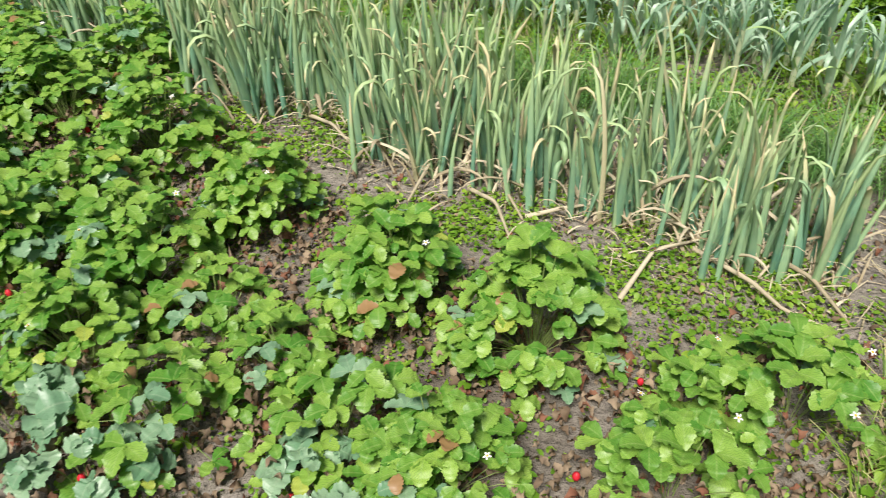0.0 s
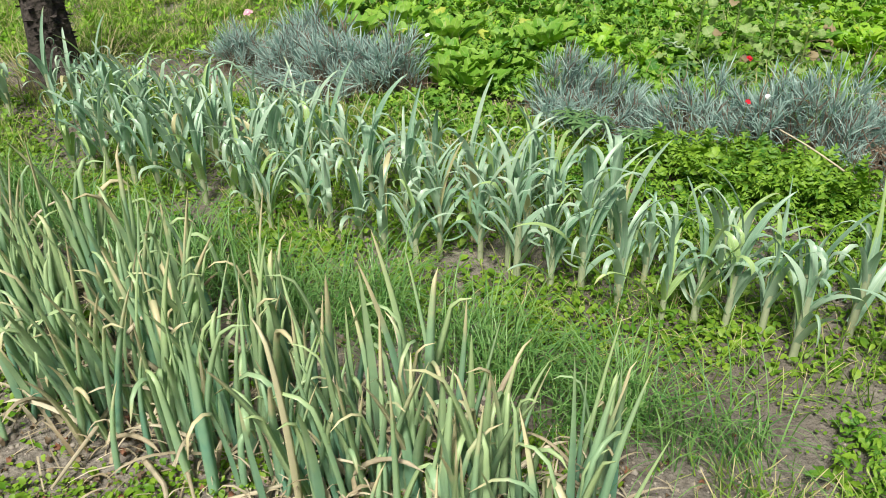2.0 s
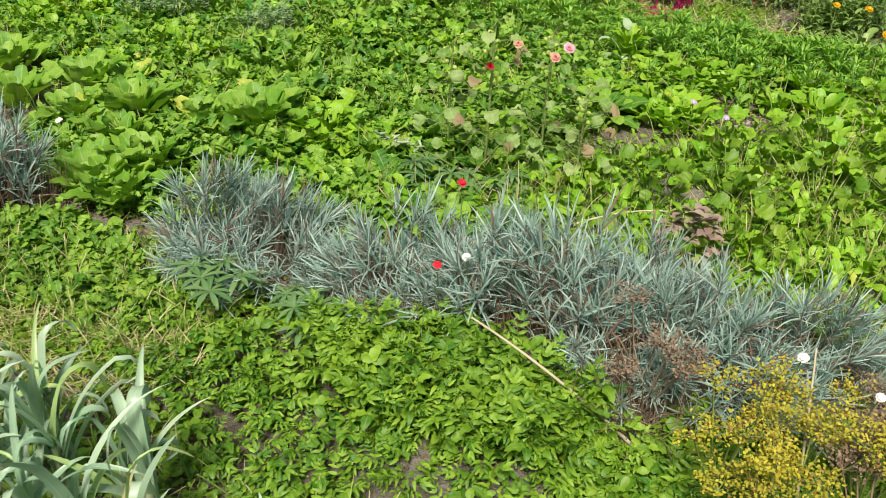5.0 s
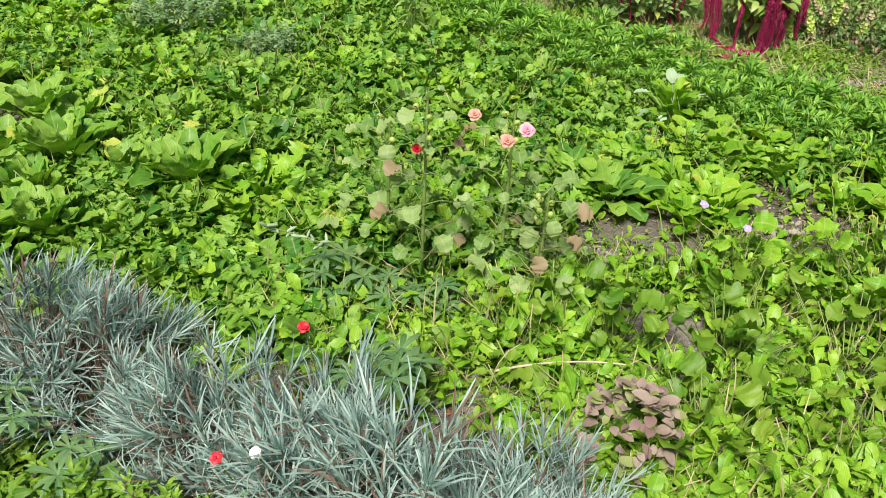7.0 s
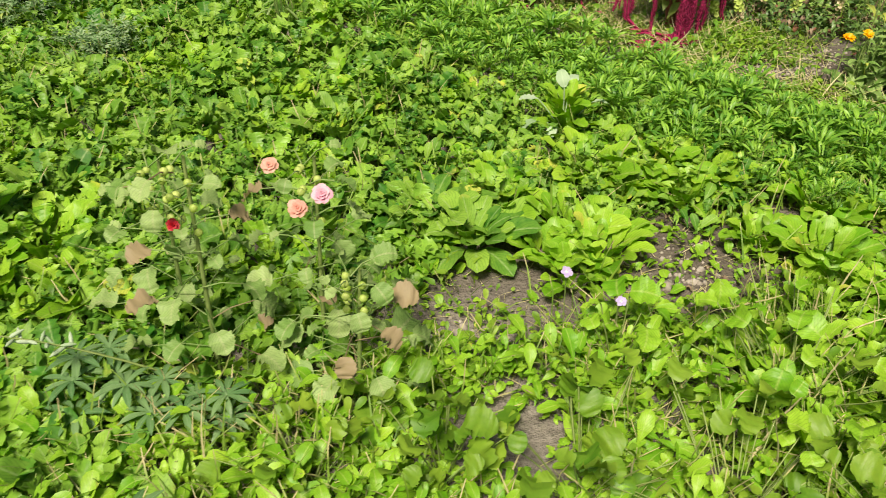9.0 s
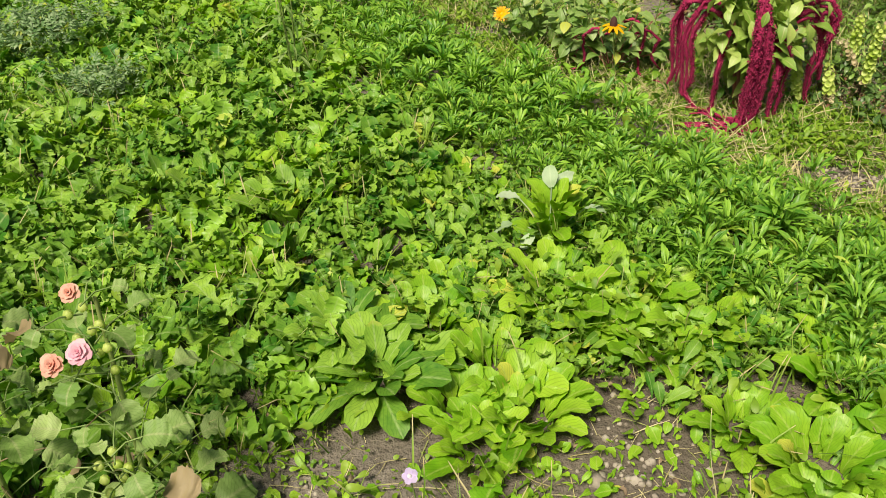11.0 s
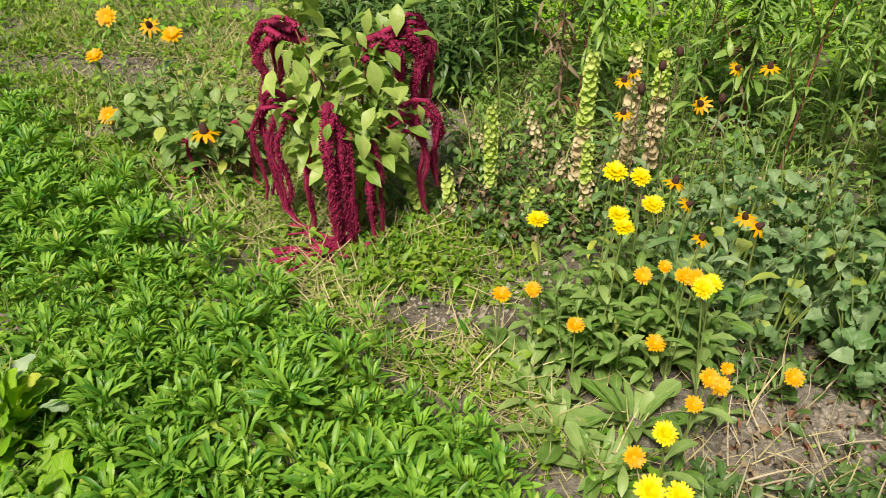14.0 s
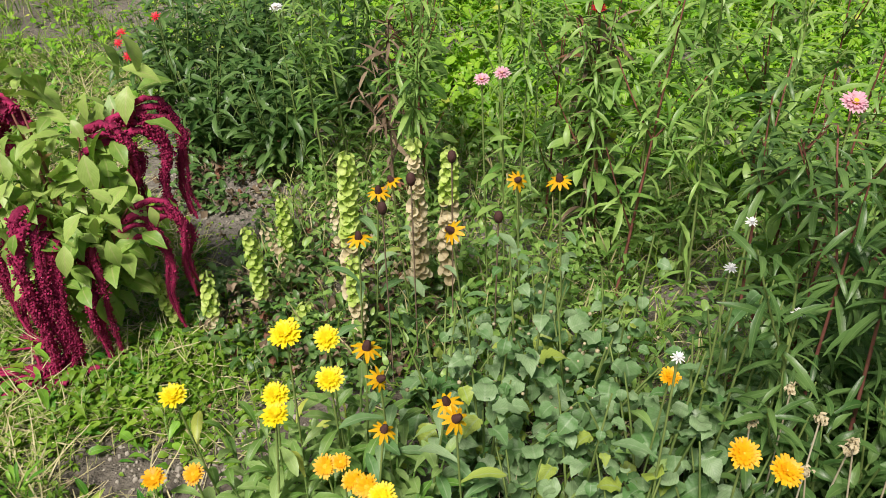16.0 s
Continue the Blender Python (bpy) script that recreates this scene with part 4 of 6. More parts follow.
def mallow(x, y, n, h, spread, mat, label, s=(0.05, 0.085)):
    ob = thing("round_leaf_plant", (x, y, height(x, y)), label, "leafy plant", "round-leaved weeds")
    g, st = Geo(), Geo()
    for i in range(n):
        a, q = rnd(0, 6.28), math.sqrt(rnd(0, 1))
        p = np.array([math.cos(a) * spread * q, math.sin(a) * spread * q, h * rnd(0.35, 1.05)])
        g.add(ROUND[i % 3], [mat_of(p, rnd(0, 6.28), rnd(-1.0, 1.0), rnd(*s), rnd(-0.9, 0.9))])
        st.add(tube_tpl(arc((p[0] * 0.2, p[1] * 0.2, 0), p, 0.01, 4), 0.0018, 4), [np.eye(4)])
    part("leaves", g, mat, ob)
    part("stalk_growth", st, M_STEM, ob)


LAB = "sprawling weed with round bright green leaves on long stalks"
for x, y, n, h, sp in ((3.3, 4.78, 22, 0.22, 0.16), (3.6, 4.72, 22, 0.24, 0.2), (4.15, 4.95, 46, 0.22, 0.3), (4.5, 4.85, 40, 0.24, 0.3), (3.9, 4.62, 40, 0.2, 0.3),
                       (4.75, 5.3, 30, 0.2, 0.25), (3.45, 4.4, 30, 0.18, 0.2), (3.0, 4.75, 14, 0.12, 0.2), (3.75, 5.1, 12, 0.2, 0.1), (4.9, 4.7, 40, 0.24, 0.35), (4.3, 4.5, 40, 0.2, 0.35)):
    mallow(x, y, n, h, sp, M_BRIGHT if (x * 10) % 2 > 1 else M_WEED, LAB, (0.035, 0.082))


def hollyhock(x, y, h, blooms):
    ob = thing("hollyhock", (x, y, height(x, y)), "hollyhock with lobed dusty leaves, buds and faded blooms", "hollyhock")
    st = tube_tpl(arc((0, 0, 0), (0.02, 0.02, h), 0, 6), np.linspace(0.007, 0.004, 6), 6)
    part("stem", Geo().add(st, [np.eye(4)]), M_STEM, ob)
    for i in range(30):
        z, a = h * (i / 30) * 1.02, i * 2.4
        l = 0.15 * (1 - 0.5 * i / 30) * rnd(0.7, 1.2)
        p = (math.cos(a) * l, math.sin(a) * l, z + 0.03)
        leaf = Geo().add(ROUND[i % 3], [mat_of(p, a - 1.57 + rnd(-0.4, 0.4), rnd(-0.9, 0.3), rnd(0.035, 0.085) * (1.1 - 0.4 * i / 30), rnd(-0.4, 0.4))])
        leaf.add(tube_tpl(arc((0, 0, z), p, 0.01, 3), 0.0018, 4), [np.eye(4)])
        part("leaf", leaf, M_HOLLY, ob)
    for i in range(9):
        a = i * 2.1
        bud = Geo().add(BALL, [np.array(Matrix.Translation((math.cos(a) * 0.025, math.sin(a) * 0.025, h * (0.7 + 0.035 * i))) @ Matrix.Scale(0.010, 4))])
        part("bud", bud, M_BELL, ob, "round green flower bud")
    for dx, dy, z, r, mat, lab in blooms:
        pet, md = Geo(), Geo()
        flower(pet, md, (dx, dy, z), 0.7, 0.1, r, 7, BLOOM, 4, 0.15, lift=0.3)
        fl = part("flower", pet, mat, ob, lab)
        part("flower_centre", md, M_BELL, fl)


hollyhock(2.74, 5.12, 0.62, [(-0.01, -0.05, 0.49, 0.015, M_RED, "small deep pink bloom")])
hollyhock(3.0, 5.22, 0.55, [(-0.01, -0.1, 0.49, 0.023, M_PEACH, "double peach bloom"), (0.045, -0.09, 0.52, 0.023, M_PINK, "double pale pink bloom"), (-0.10, 0.1, 0.48, 0.022, M_PEACH, "fading peach bloom")])
hollyhock(3.1, 5.05, 0.36, [])
hollyhock(2.62, 5.3, 0.5, [])


def lupin(x, y, h):
    ob = thing("lupin", (x, y, height(x, y)), "lupin with dark fingered leaves", "lupin", "lupins")
    for i in range(6):
        a = i * 1.1 + rnd(0, 0.5)
        l = rnd(0.02, 0.12)
        p = np.array([math.cos(a) * l, math.sin(a) * l, h * rnd(0.7, 1.1)])
        stalk = part("stalk", Geo().add(tube_tpl(arc((0, 0, 0), p, 0.01, 4), 0.002, 4), [np.eye(4)]), M_STEM, ob)
        g = Geo()
        for j in range(9):
            g.add(LANCE[j % 3], [mat_of(p, j * 0.698 + rnd(-0.1, 0.1), rnd(-0.1, 0.3), rnd(0.06, 0.085))])
        part("fingered_leaf", g, M_LUPIN, stalk)


for q in ((2.72, 4.93, 0.1), (2.68, 4.5, 0.22), (1.76, 4.36, 0.16), (2.02, 4.22, 0.12), (2.5, 5.0, 0.12)):
    lupin(*q)
def pod_spike(foot, tip):
    ob = thing("lupin_seed_spike", (foot[0], foot[1], height(*foot[:2])), "leaning lupin stalk with furry pale green seed pods", "seed pods")
    d = np.array([tip[0] - foot[0], tip[1] - foot[1], tip[2]])
    line = np.array(arc((0, 0, 0), d, 0.03, 9))
    part("stalk", Geo().add(tube_tpl(line, np.linspace(0.0035, 0.002, 9), 6), [np.eye(4)]), M_STEM, ob)
    pod = tube_tpl([(0, 0, 0), (0, 0.3, 0.03), (0, 0.7, 0.03), (0, 1, 0)], [0.04, 0.13, 0.13, 0.03], 7)
    for i in range(16):
        c = line[0] + d * (0.6 + 0.4 * i / 15) + (0, 0, 0.03 * (1 - i / 15))
        part("pod", Geo().add(pod, [mat_of(c, i * 2.4 + rnd(-0.3, 0.3), rnd(-0.2, 0.9), rnd(0.028, 0.042), 0)]), M_SILVER, ob)


pod_spike((2.72, 5.06), (2.3, 4.95, 0.3))
simple_flower("lilac_flower", (3.61, 5.16, 0.27), (3.63, 5.2), (M_LILAC, M_WHITE), "small lilac trumpet flower among weeds", 0.016, 5)
simple_flower("lilac_flower", (3.74, 5.11, 0.21), (3.74, 5.16), (M_LILAC, M_WHITE), "small lilac trumpet flower among weeds", 0.014, 5)


def silver_weed(x, y):
    ob = thing("dusty_leaf_weed", (x, y, height(x, y)), "upright weed with mildewed whitish outer leaves", "weed")
    for z, n, s in ((0.0, 16, 0.15), (0.06, 14, 0.13), (0.12, 12, 0.11)):
        part("leaf_whorl", rosette(Geo(), SPADE, n, (s, s * 0.8), (0.7, 1.45), 0.025, (0, 0, z)), M_BRIGHT, ob)
    for i, (a, q, z, tl) in enumerate(((0.3, 0.02, 0.20, 0.9), (5.9, 0.05, 0.18, 0.5), (1.5, 0.10, 0.16, 0.1), (4.7, 0.10, 0.15, 0.0), (2.6, 0.09, 0.09, -0.3), (3.6, 0.09, 0.08, -0.4), (2.0, 0.11, 0.10, -0.1))):
        p = (-math.sin(a) * q, math.cos(a) * q, z)
        g = Geo().add(OVAL[i % 3], [mat_of(p, a, tl, rnd(0.06, 0.08), rnd(-0.4, 0.4))])
        g.add(tube_tpl(arc((0, 0, 0.02), p, 0.01, 4), 0.0025, 5), [np.eye(4)])
        part("dusty_leaf", g, M_SILVER, ob, "oval leaf white with mildew")


silver_weed(3.80, 6.30)


# ---- dark green lanceolate plants along the path ----
def william_maker(seed):
    def make():
        ob = thing("sweet_william_plant", (0, 0, 0), "dense tuft of glossy lance-shaped green leaves", "sweet william", "row of sweet williams")
        for i in range(9):
            a, q = rnd(0, 6.28), math.sqrt(rnd(0, 1)) * 0.115
            part("shoot", rosette(Geo(), STRAP, int(rng.integers(18, 28)), (0.072 * rnd(0.75, 1.25), 0.036), (0.5, 1.5), 0.02, (math.cos(a) * q, math.sin(a) * q, rnd(0.0, 0.13))), M_WILLIAM, ob)
        return ob
    return make


ROWB = [(2.35, 8.25), (2.85, 8.15), (3.42, 7.62), (4.02, 7.05), (4.62, 6.55), (5.1, 6.1), (5.1, 5.55), (4.75, 5.6), (4.3, 6.0), (4.05, 6.3), (3.6, 6.7), (3.1, 7.2)]
place_copies([william_maker(i) for i in range(6)], apart_spots(ROWB, 0.112, BARE, 4000), 0.6, 1.1)


# ---- love-lies-bleeding ----
def tassel(points, radius):
    """A fuzzy rope of many tiny florets round a hanging line."""
    g = Geo()
    pts = np.asarray(points, float)
    seg = np.linalg.norm(np.diff(pts, axis=0), axis=1)
    run = np.concatenate([[0], np.cumsum(seg)])
    n = max(40, int(run[-1] / 0.0007))
    s = np.linspace(0, run[-1], n)
    c = np.stack([np.interp(s, run, pts[:, i]) for i in range(3)], 1)
    rad = radius * (1 - 0.55 * (s / run[-1]) ** 2) * (0.93 + 0.07 * np.sin(s * 60 + rnd(0, 6))) 
    a = np.arange(n) * 2.4
    p = c + np.stack([np.cos(a) * rad, np.sin(a) * rad, np.zeros(n)], 1) * rng.uniform(0.4, 1.3, (n, 1))
    small = ball_tpl(3, 4)
    m = mats_of(p, a, rng.uniform(-1, 1, n), rad * rng.uniform(0.14, 0.38, n))
    g.add(small, m)
    g.add(tube_tpl(pts, np.interp(run, [0, run[-1]], [radius * 0.8, radius * 0.3]), 6), [np.eye(4)])
    return g


def hang(top, out, az, drop, floor=None, slide=0.2, slide_az=3.9):
    """Up and over, then straight down; where it meets the ground it runs on along it."""
    d = np.array([math.cos(az), math.sin(az), 0])
    pts = [np.array(top) - d * out, np.array(top) - d * out * 0.4 + (0, 0, 0.02), np.array(top) + (0, 0, 0.015)]
    z = top[2]
    x = np.array(top) + d * 0.03
    for i in range(1, 8):
        zz = z - drop * i / 7
        if floor is not None and zz < floor:
            break
        pts.append(np.array([x[0] + d[0] * 0.01 * math.sin(i) + rnd(-0.007, 0.007), x[1] + d[1] * 0.01 * math.sin(i) + rnd(-0.007, 0.007), zz]))
    if floor is not None:
        e = pts[-1]
        for i in range(1, 5):
            pts.append(np.array([e[0] + math.cos(slide_az) * slide * i / 4, e[1] + math.sin(slide_az) * slide * i / 4, floor + 0.006]))
    return pts


AMX, AMY = 4.48, 7.32
am = thing("amaranth", (AMX, AMY, height(AMX, AMY)), "love-lies-bleeding with long drooping crimson tassels trailing onto the soil", "amaranth")
TASSELS = [((-0.02, -0.16, 0.52), 0.10, -1.6, 0.60, 0.03, 0.22, 3.6, 0.017), ((0.01, -0.14, 0.44), 0.06, -1.4, 0.60, 0.03, 0.26, 3.3, 0.015), ((0.03, -0.13, 0.40), 0.06, -1.3, 0.5, 0.03, 0.18, 3.5, 0.014),
           ((-0.24, 0.02, 0.50), 0.12, 2.8, 0.42, 0.10, 0.0, -0.9, 0.015), ((-0.27, 0.18, 0.68), 0.12, 2.8, 0.26, None, 0, 0, 0.018), ((-0.22, 0.2, 0.69), 0.10, 2.6, 0.22, None, 0, 0, 0.016),
           ((-0.21, -0.02, 0.46), 0.1, 3.0, 0.5, 0.03, 0.26, -0.7, 0.013), ((0.19, 0.16, 0.67), 0.12, 0.3, 0.33, None, 0, 0, 0.018), ((0.14, 0.10, 0.66), 0.10, 0.0, 0.26, None, 0, 0, 0.016),
           ((0.23, 0.2, 0.70), 0.12, 0.4, 0.36, None, 0, 0, 0.015), ((0.09, -0.08, 0.36), 0.06, -0.9, 0.5, 0.03, 0.03, -0.9, 0.017), ((0.26, 0.05, 0.46), 0.1, 0.2, 0.3, None, 0, 0, 0.013),
           ((0.21, 0.02, 0.42), 0.08, 0.0, 0.34, None, 0, 0, 0.011), ((-0.10, -0.05, 0.34), 0.08, -2.0, 0.4, 0.03, 0.1, 3.0, 0.012)]
for top, out, az_t, drop, floor, slide, saz, rad in TASSELS:
    for k in range(3):
        t2 = (top[0] + rnd(-0.009, 0.009) * (k + 1), top[1] + k * rnd(-0.01, 0.01), top[2] * 0.94 - 0.025 * k)
        part("tassel", tassel(hang(t2, out * rnd(0.6, 1), az_t + k * rnd(-0.3, 0.3), drop * (1 - 0.12 * k * rnd(0.3, 1.6)), floor, slide, saz + k * rnd(-0.3, 0.3)), rad * rnd(0.7, 1.05)), M_TASSEL, am, "long fuzzy crimson flower tassel")
lvg = Geo()
for top, out, az_t, *_ in TASSELS:
    b = np.array(top) * (1, 1, 0.94) - np.array([math.cos(az_t), math.sin(az_t), 0]) * out
    part("branch", Geo().add(tube_tpl(arc((rnd(-0.02, 0.02), rnd(-0.02, 0.02), 0), b, 0.06, 7), np.linspace(0.008, 0.003, 7), 6), [np.eye(4)]), M_REDSTEM, am, "reddish branching stem")
    for i in range(34):
        s = rnd(0.35, 1.15)
        p = np.array([b[0] * s, b[1] * s, b[2] * s + 0.24 * s * (1 - min(s, 1)) ]) + rng.normal(0, 0.045, 3)
        p[2] = max(p[2], 0.1)
        lvg.add(AMAR[i % 3], [mat_of(p, rnd(0, 6.28), rnd(-1.3, 0.2), rnd(0.055, 0.115), rnd(-0.5, 0.5))])
part("leaves", lvg, M_AMLEAF, am, "pale green pointed leaves")
for x0, y0, x1, y1, rad in ((0.04, -0.16, -0.24, -0.20, 0.013), (0.08, -0.13, -0.16, -0.24, 0.012), (0.02, -0.10, -0.22, -0.13, 0.011), (0.06, -0.18, -0.10, -0.27, 0.012), (-0.12, -0.06, -0.02, -0.22, 0.010), (0.0, -0.2, -0.28, -0.24, 0.009)):
    line = [(x0 + (x1 - x0) * s + 0.02 * math.sin(5 * s + x1 * 40), y0 - 0.03 + (y1 - y0) * s + 0.015 * math.sin(7 * s), 0.016 + 0.02 * (1 - s)) for s in np.linspace(0, 1, 8)]
    part("tassel", tassel(line, rad), M_TASSEL, am, "crimson tassel lying on the soil")

leafy = Geo()
for i in range(60):
    a, q = rnd(0, 6.28), math.sqrt(rnd(0, 1)) * 0.25
    leafy.add(AMAR[i % 3], [mat_of((math.cos(a) * q, math.sin(a) * q + 0.08, 0.51 * rnd(0.7, 1.15)), rnd(0, 6.28), rnd(-1.4, -0.1), rnd(0.055, 0.10), rnd(-0.5, 0.5))])
part("crown_leaves", leafy, M_AMLEAF, am)

am2 = thing("amaranth", (3.98, 7.62, height(3.98, 7.62)), "young love-lies-bleeding with short crimson tassels", "amaranth")
for top, az_t, drop in (((-0.1, -0.05, 0.2), 2.9, 0.16), ((0.08, -0.05, 0.24), -0.5, 0.2), ((0.14, 0.0, 0.18), 0.0, 0.12), ((-0.14, 0.02, 0.16), 2.8, 0.13)):
    part("tassel", tassel(hang(top, 0.06, az_t, drop, 0.02, 0.12, az_t), 0.009), M_TASSEL, am2)
lv2 = Geo()
for i in range(46):
    a, q = rnd(0, 6.28), rnd(0.02, 0.2)
    p = (math.cos(a) * q, math.sin(a) * q, rnd(0.05, 0.30))
    lv2.add(AMAR[i % 3], [mat_of(p, a - 1.57, rnd(-0.7, 0.5), rnd(0.06, 0.10), rnd(-0.4, 0.4))])
    if i % 4 == 0:
        part("branch", Geo().add(tube_tpl(arc((0, 0, 0), p, 0.02, 4), 0.003, 5), [np.eye(4)]), M_REDSTEM, am2)
part("leaves", lv2, M_CALLEAF, am2)


# ---- daisies ----
def daisy(name, head, foot, radius, mats, label, category, group, petals=22, rings=3, shape=PETAL, tilt=0.5, az=0.0, mid=0.3, dome=0.4, droop=0.0, leaves=4, lmat=None):
    z0 = height(*foot)
    ob = thing(name, (foot[0], foot[1], z0), label, category, group)
    p = np.array([head[0] - foot[0], head[1] - foot[1], head[2] - z0])
    pet, md = Geo(), Geo()
    flower(pet, md, tuple(p), tilt, az, radius, petals, shape, rings, mid, dome, droop=droop)
    f = part("petals", pet, mats[0], ob)
    part("flower_centre", md, mats[1], f)
    line = arc((0, 0, 0), p, -0.01, 6)
    part("stem", Geo().add(tube_tpl(line, 0.0024, 5), [np.eye(4)]), M_STEM, ob)
    if leaves:
        g = Geo()
        for i in range(leaves):
            q = line[1] + (line[-1] - line[1]) * (i / (leaves + 1))
            g.add(NARROW[i % 3], [mat_of(q, rnd(0, 6.28), rnd(0.1, 0.8), rnd(0.06, 0.10))])
        part("stem_leaves", g, lmat or M_CALLEAF, ob)
    return ob


def marigold_maker(seed):
    def make():
        ob = thing("marigold_foliage_plant", (0, 0, 0), "marigold plant with soft spoon-shaped green leaves", "marigold", "pot marigolds")
        for i in range(13):
            a, q = i * 2.4 + rnd(-0.3, 0.3), math.sqrt((i + 0.5) / 13) * 0.15
            foot, top = np.array([math.cos(a) * q * 0.4, math.sin(a) * q * 0.4, 0]), np.array([math.cos(a) * q, math.sin(a) * q, rnd(0.16, 0.30) * (1 - 8 * q * q)])
            shoot = Geo().add(tube_tpl(arc(foot, top, 0.0, 4), 0.0025, 5), [np.eye(4)])
            for k in range(11):
                s = (k + 1) / 11
                shoot.add(NARROW[k % 3], [mat_of(foot + (top - foot) * s, k * 2.4 + a, rnd(-0.2, 0.6) + 0.5 * s, rnd(0.07, 0.13) * (1.1 - 0.4 * s), rnd(-0.3, 0.3))])
            part("shoot", shoot, M_CALLEAF, ob)
        return ob
    return make


place_copies([marigold_maker(i) for i in range(3)], [(5.16, 6.72), (5.28, 6.62), (5.32, 6.82), (5.44, 6.68)], 0.75, 1.05)


def low_rosette_maker(seed):
    def make():
        ob = thing("strap_leaf_rosette", (0, 0, 0), "low rosette of soft strap-shaped grey-green leaves", "leafy plant", "strap-leaved rosettes")
        leaf_parts(ob, LANCE + SPOON[:1], 18, (0.15, 0.08), (0.45, 1.3), 0.02, M_CALLEAF)
        return ob
    return make


place_copies([low_rosette_maker(i) for i in range(2)], [(5.06, 6.5), (5.12, 6.38), (5.2, 6.27), (5.08, 6.62), (5.3, 6.42)], 0.8, 1.15)
YELLOWS = [(5.05, 6.64, 0.46), (5.24, 6.75, 0.53), (5.31, 6.78, 0.5), (5.33, 6.7, 0.47), (5.24, 6.65, 0.47), (5.25, 6.61, 0.46), (5.45, 6.53, 0.36), (5.28, 6.12, 0.3), (5.23, 5.98, 0.3), (5.28, 5.97, 0.3), (5.3, 5.93, 0.3), (5.17, 5.89, 0.25), (5.41, 6.46, 0.4)]
ORANGES = [(5.32, 6.64, 0.3), (5.39, 6.56, 0.36), (5.42, 6.55, 0.36), (5.15, 6.54, 0.22), (5.34, 6.5, 0.2), (5.5, 6.44, 0.18), (5.46, 6.36, 0.2), (5.68, 6.48, 0.12), (5.05, 6.64, 0.25), (4.97, 6.63, 0.24), (5.36, 6.22, 0.28), (5.41, 6.3, 0.28), (5.25, 6.19, 0.15), (5.36, 6.61, 0.35), (5.4, 6.56, 0.36)]
CONES = [(5.31, 7.11, 0.52), (5.33, 7.27, 0.55), (5.52, 7.11, 0.55), (5.66, 7.3, 0.58), (5.76, 7.31, 0.58), (5.39, 6.76, 0.5), (5.44, 6.63, 0.42), (5.36, 7.29, 0.57), (5.42, 6.72, 0.46), (5.55, 6.68, 0.45), (5.57, 6.64, 0.45), (5.95, 6.73, 0.5), (3.96, 7.47, 0.27), (3.47, 7.8, 0.17), (3.83, 7.69, 0.53), (3.7, 7.82, 0.52), (3.55, 7.82, 0.55), (3.33, 8.08, 0.3), (6.02, 6.5, 0.56), (6.08, 6.48, 0.55)]
BELLS = [(5.22, 7.35, 0.62), (5.41, 7.45, 0.6), (5.48, 7.43, 0.58), (4.95, 7.42, 0.36), (5.26, 7.28, 0.34), (4.95, 7.65, 0.3), (4.82, 7.31, 0.2), (5.0, 7.34, 0.15), (4.71, 7.36, 0.22)]


for x, y, z in YELLOWS:
    daisy("yellow_marigold", (x, y, z), (x + rnd(-0.05, 0.05), y + rnd(-0.02, 0.07)), rnd(0.026, 0.033), (M_YELLOW, M_YELLOW), "clear yellow double marigold on a slender stem", "marigold", "pot marigolds", 24, 3, tilt=rnd(0.2, 0.6))
for x, y, z in ORANGES:
    daisy("orange_marigold", (x, y, z), (x + rnd(-0.05, 0.05), y + rnd(-0.02, 0.07)), rnd(0.017, 0.026), (M_ORANGE, M_DISC), "orange marigold on a slender stem", "marigold", "pot marigolds", 22, 2, tilt=rnd(0.3, 0.9), mid=0.35)
for x, y, z in CONES:
    if x > 5.9:
        daisy("orange_marigold", (x, y, z), (x + rnd(-0.04, 0.04), y + rnd(0.0, 0.08)), (0.026 if x > 6 else 0.018) * rnd(0.9, 1.1), (M_ORANGE, M_DISC), "golden double marigold among dry seed heads", "marigold", "pot marigolds", 24, 3, tilt=rnd(0.4, 0.8), mid=0.35)
        continue
    big = 1.6 if x < 4.5 else 1.0
    if x < 3.9 and abs(x - 3.7) > 0.05:
        daisy("golden_daisy", (x, y, z), (x + rnd(-0.06, 0.06), y + rnd(0.0, 0.1)), 0.040, (M_ORANGE, M_DISC), "golden double daisy on a long stem", "daisy", "golden daisies", 18, 2, tilt=rnd(0.4, 1.0), leaves=6)
        continue
    daisy("black_eyed_susan", (x, y, z), (x + rnd(-0.06, 0.06), y + rnd(0.0, 0.1)), big * rnd(0.026, 0.035), (M_ORANGE, M_CONE), "golden black-eyed susan with a dark cone", "black-eyed susan", "black-eyed susans",
          10, 1, PETAL, rnd(0.0, 0.9), rnd(-1.5, 1.5), 0.3, 1.1, 0.45, 5, M_GREY)
for x, y, z in ((5.5, 7.35, 0.6), (5.42, 7.2, 0.62), (5.62, 7.25, 0.5), (5.36, 7.15, 0.57)):
    ob = thing("spent_flower_head", (x, y, height(x, y)), "dead black-eyed susan seed head on a dark stem", "seed head", "black-eyed susans")
    part("seed_cone", Geo().add(BALL, [np.array(Matrix.Translation((0, 0, z)) @ Matrix.Diagonal((0.012, 0.012, 0.018, 1)))]), M_CONE, ob)
    part("stem", Geo().add(tube_tpl(arc((0, 0.03, 0), (0, 0, z), 0, 5), 0.002, 5), [np.eye(4)]), M_DRYSTEM, ob)


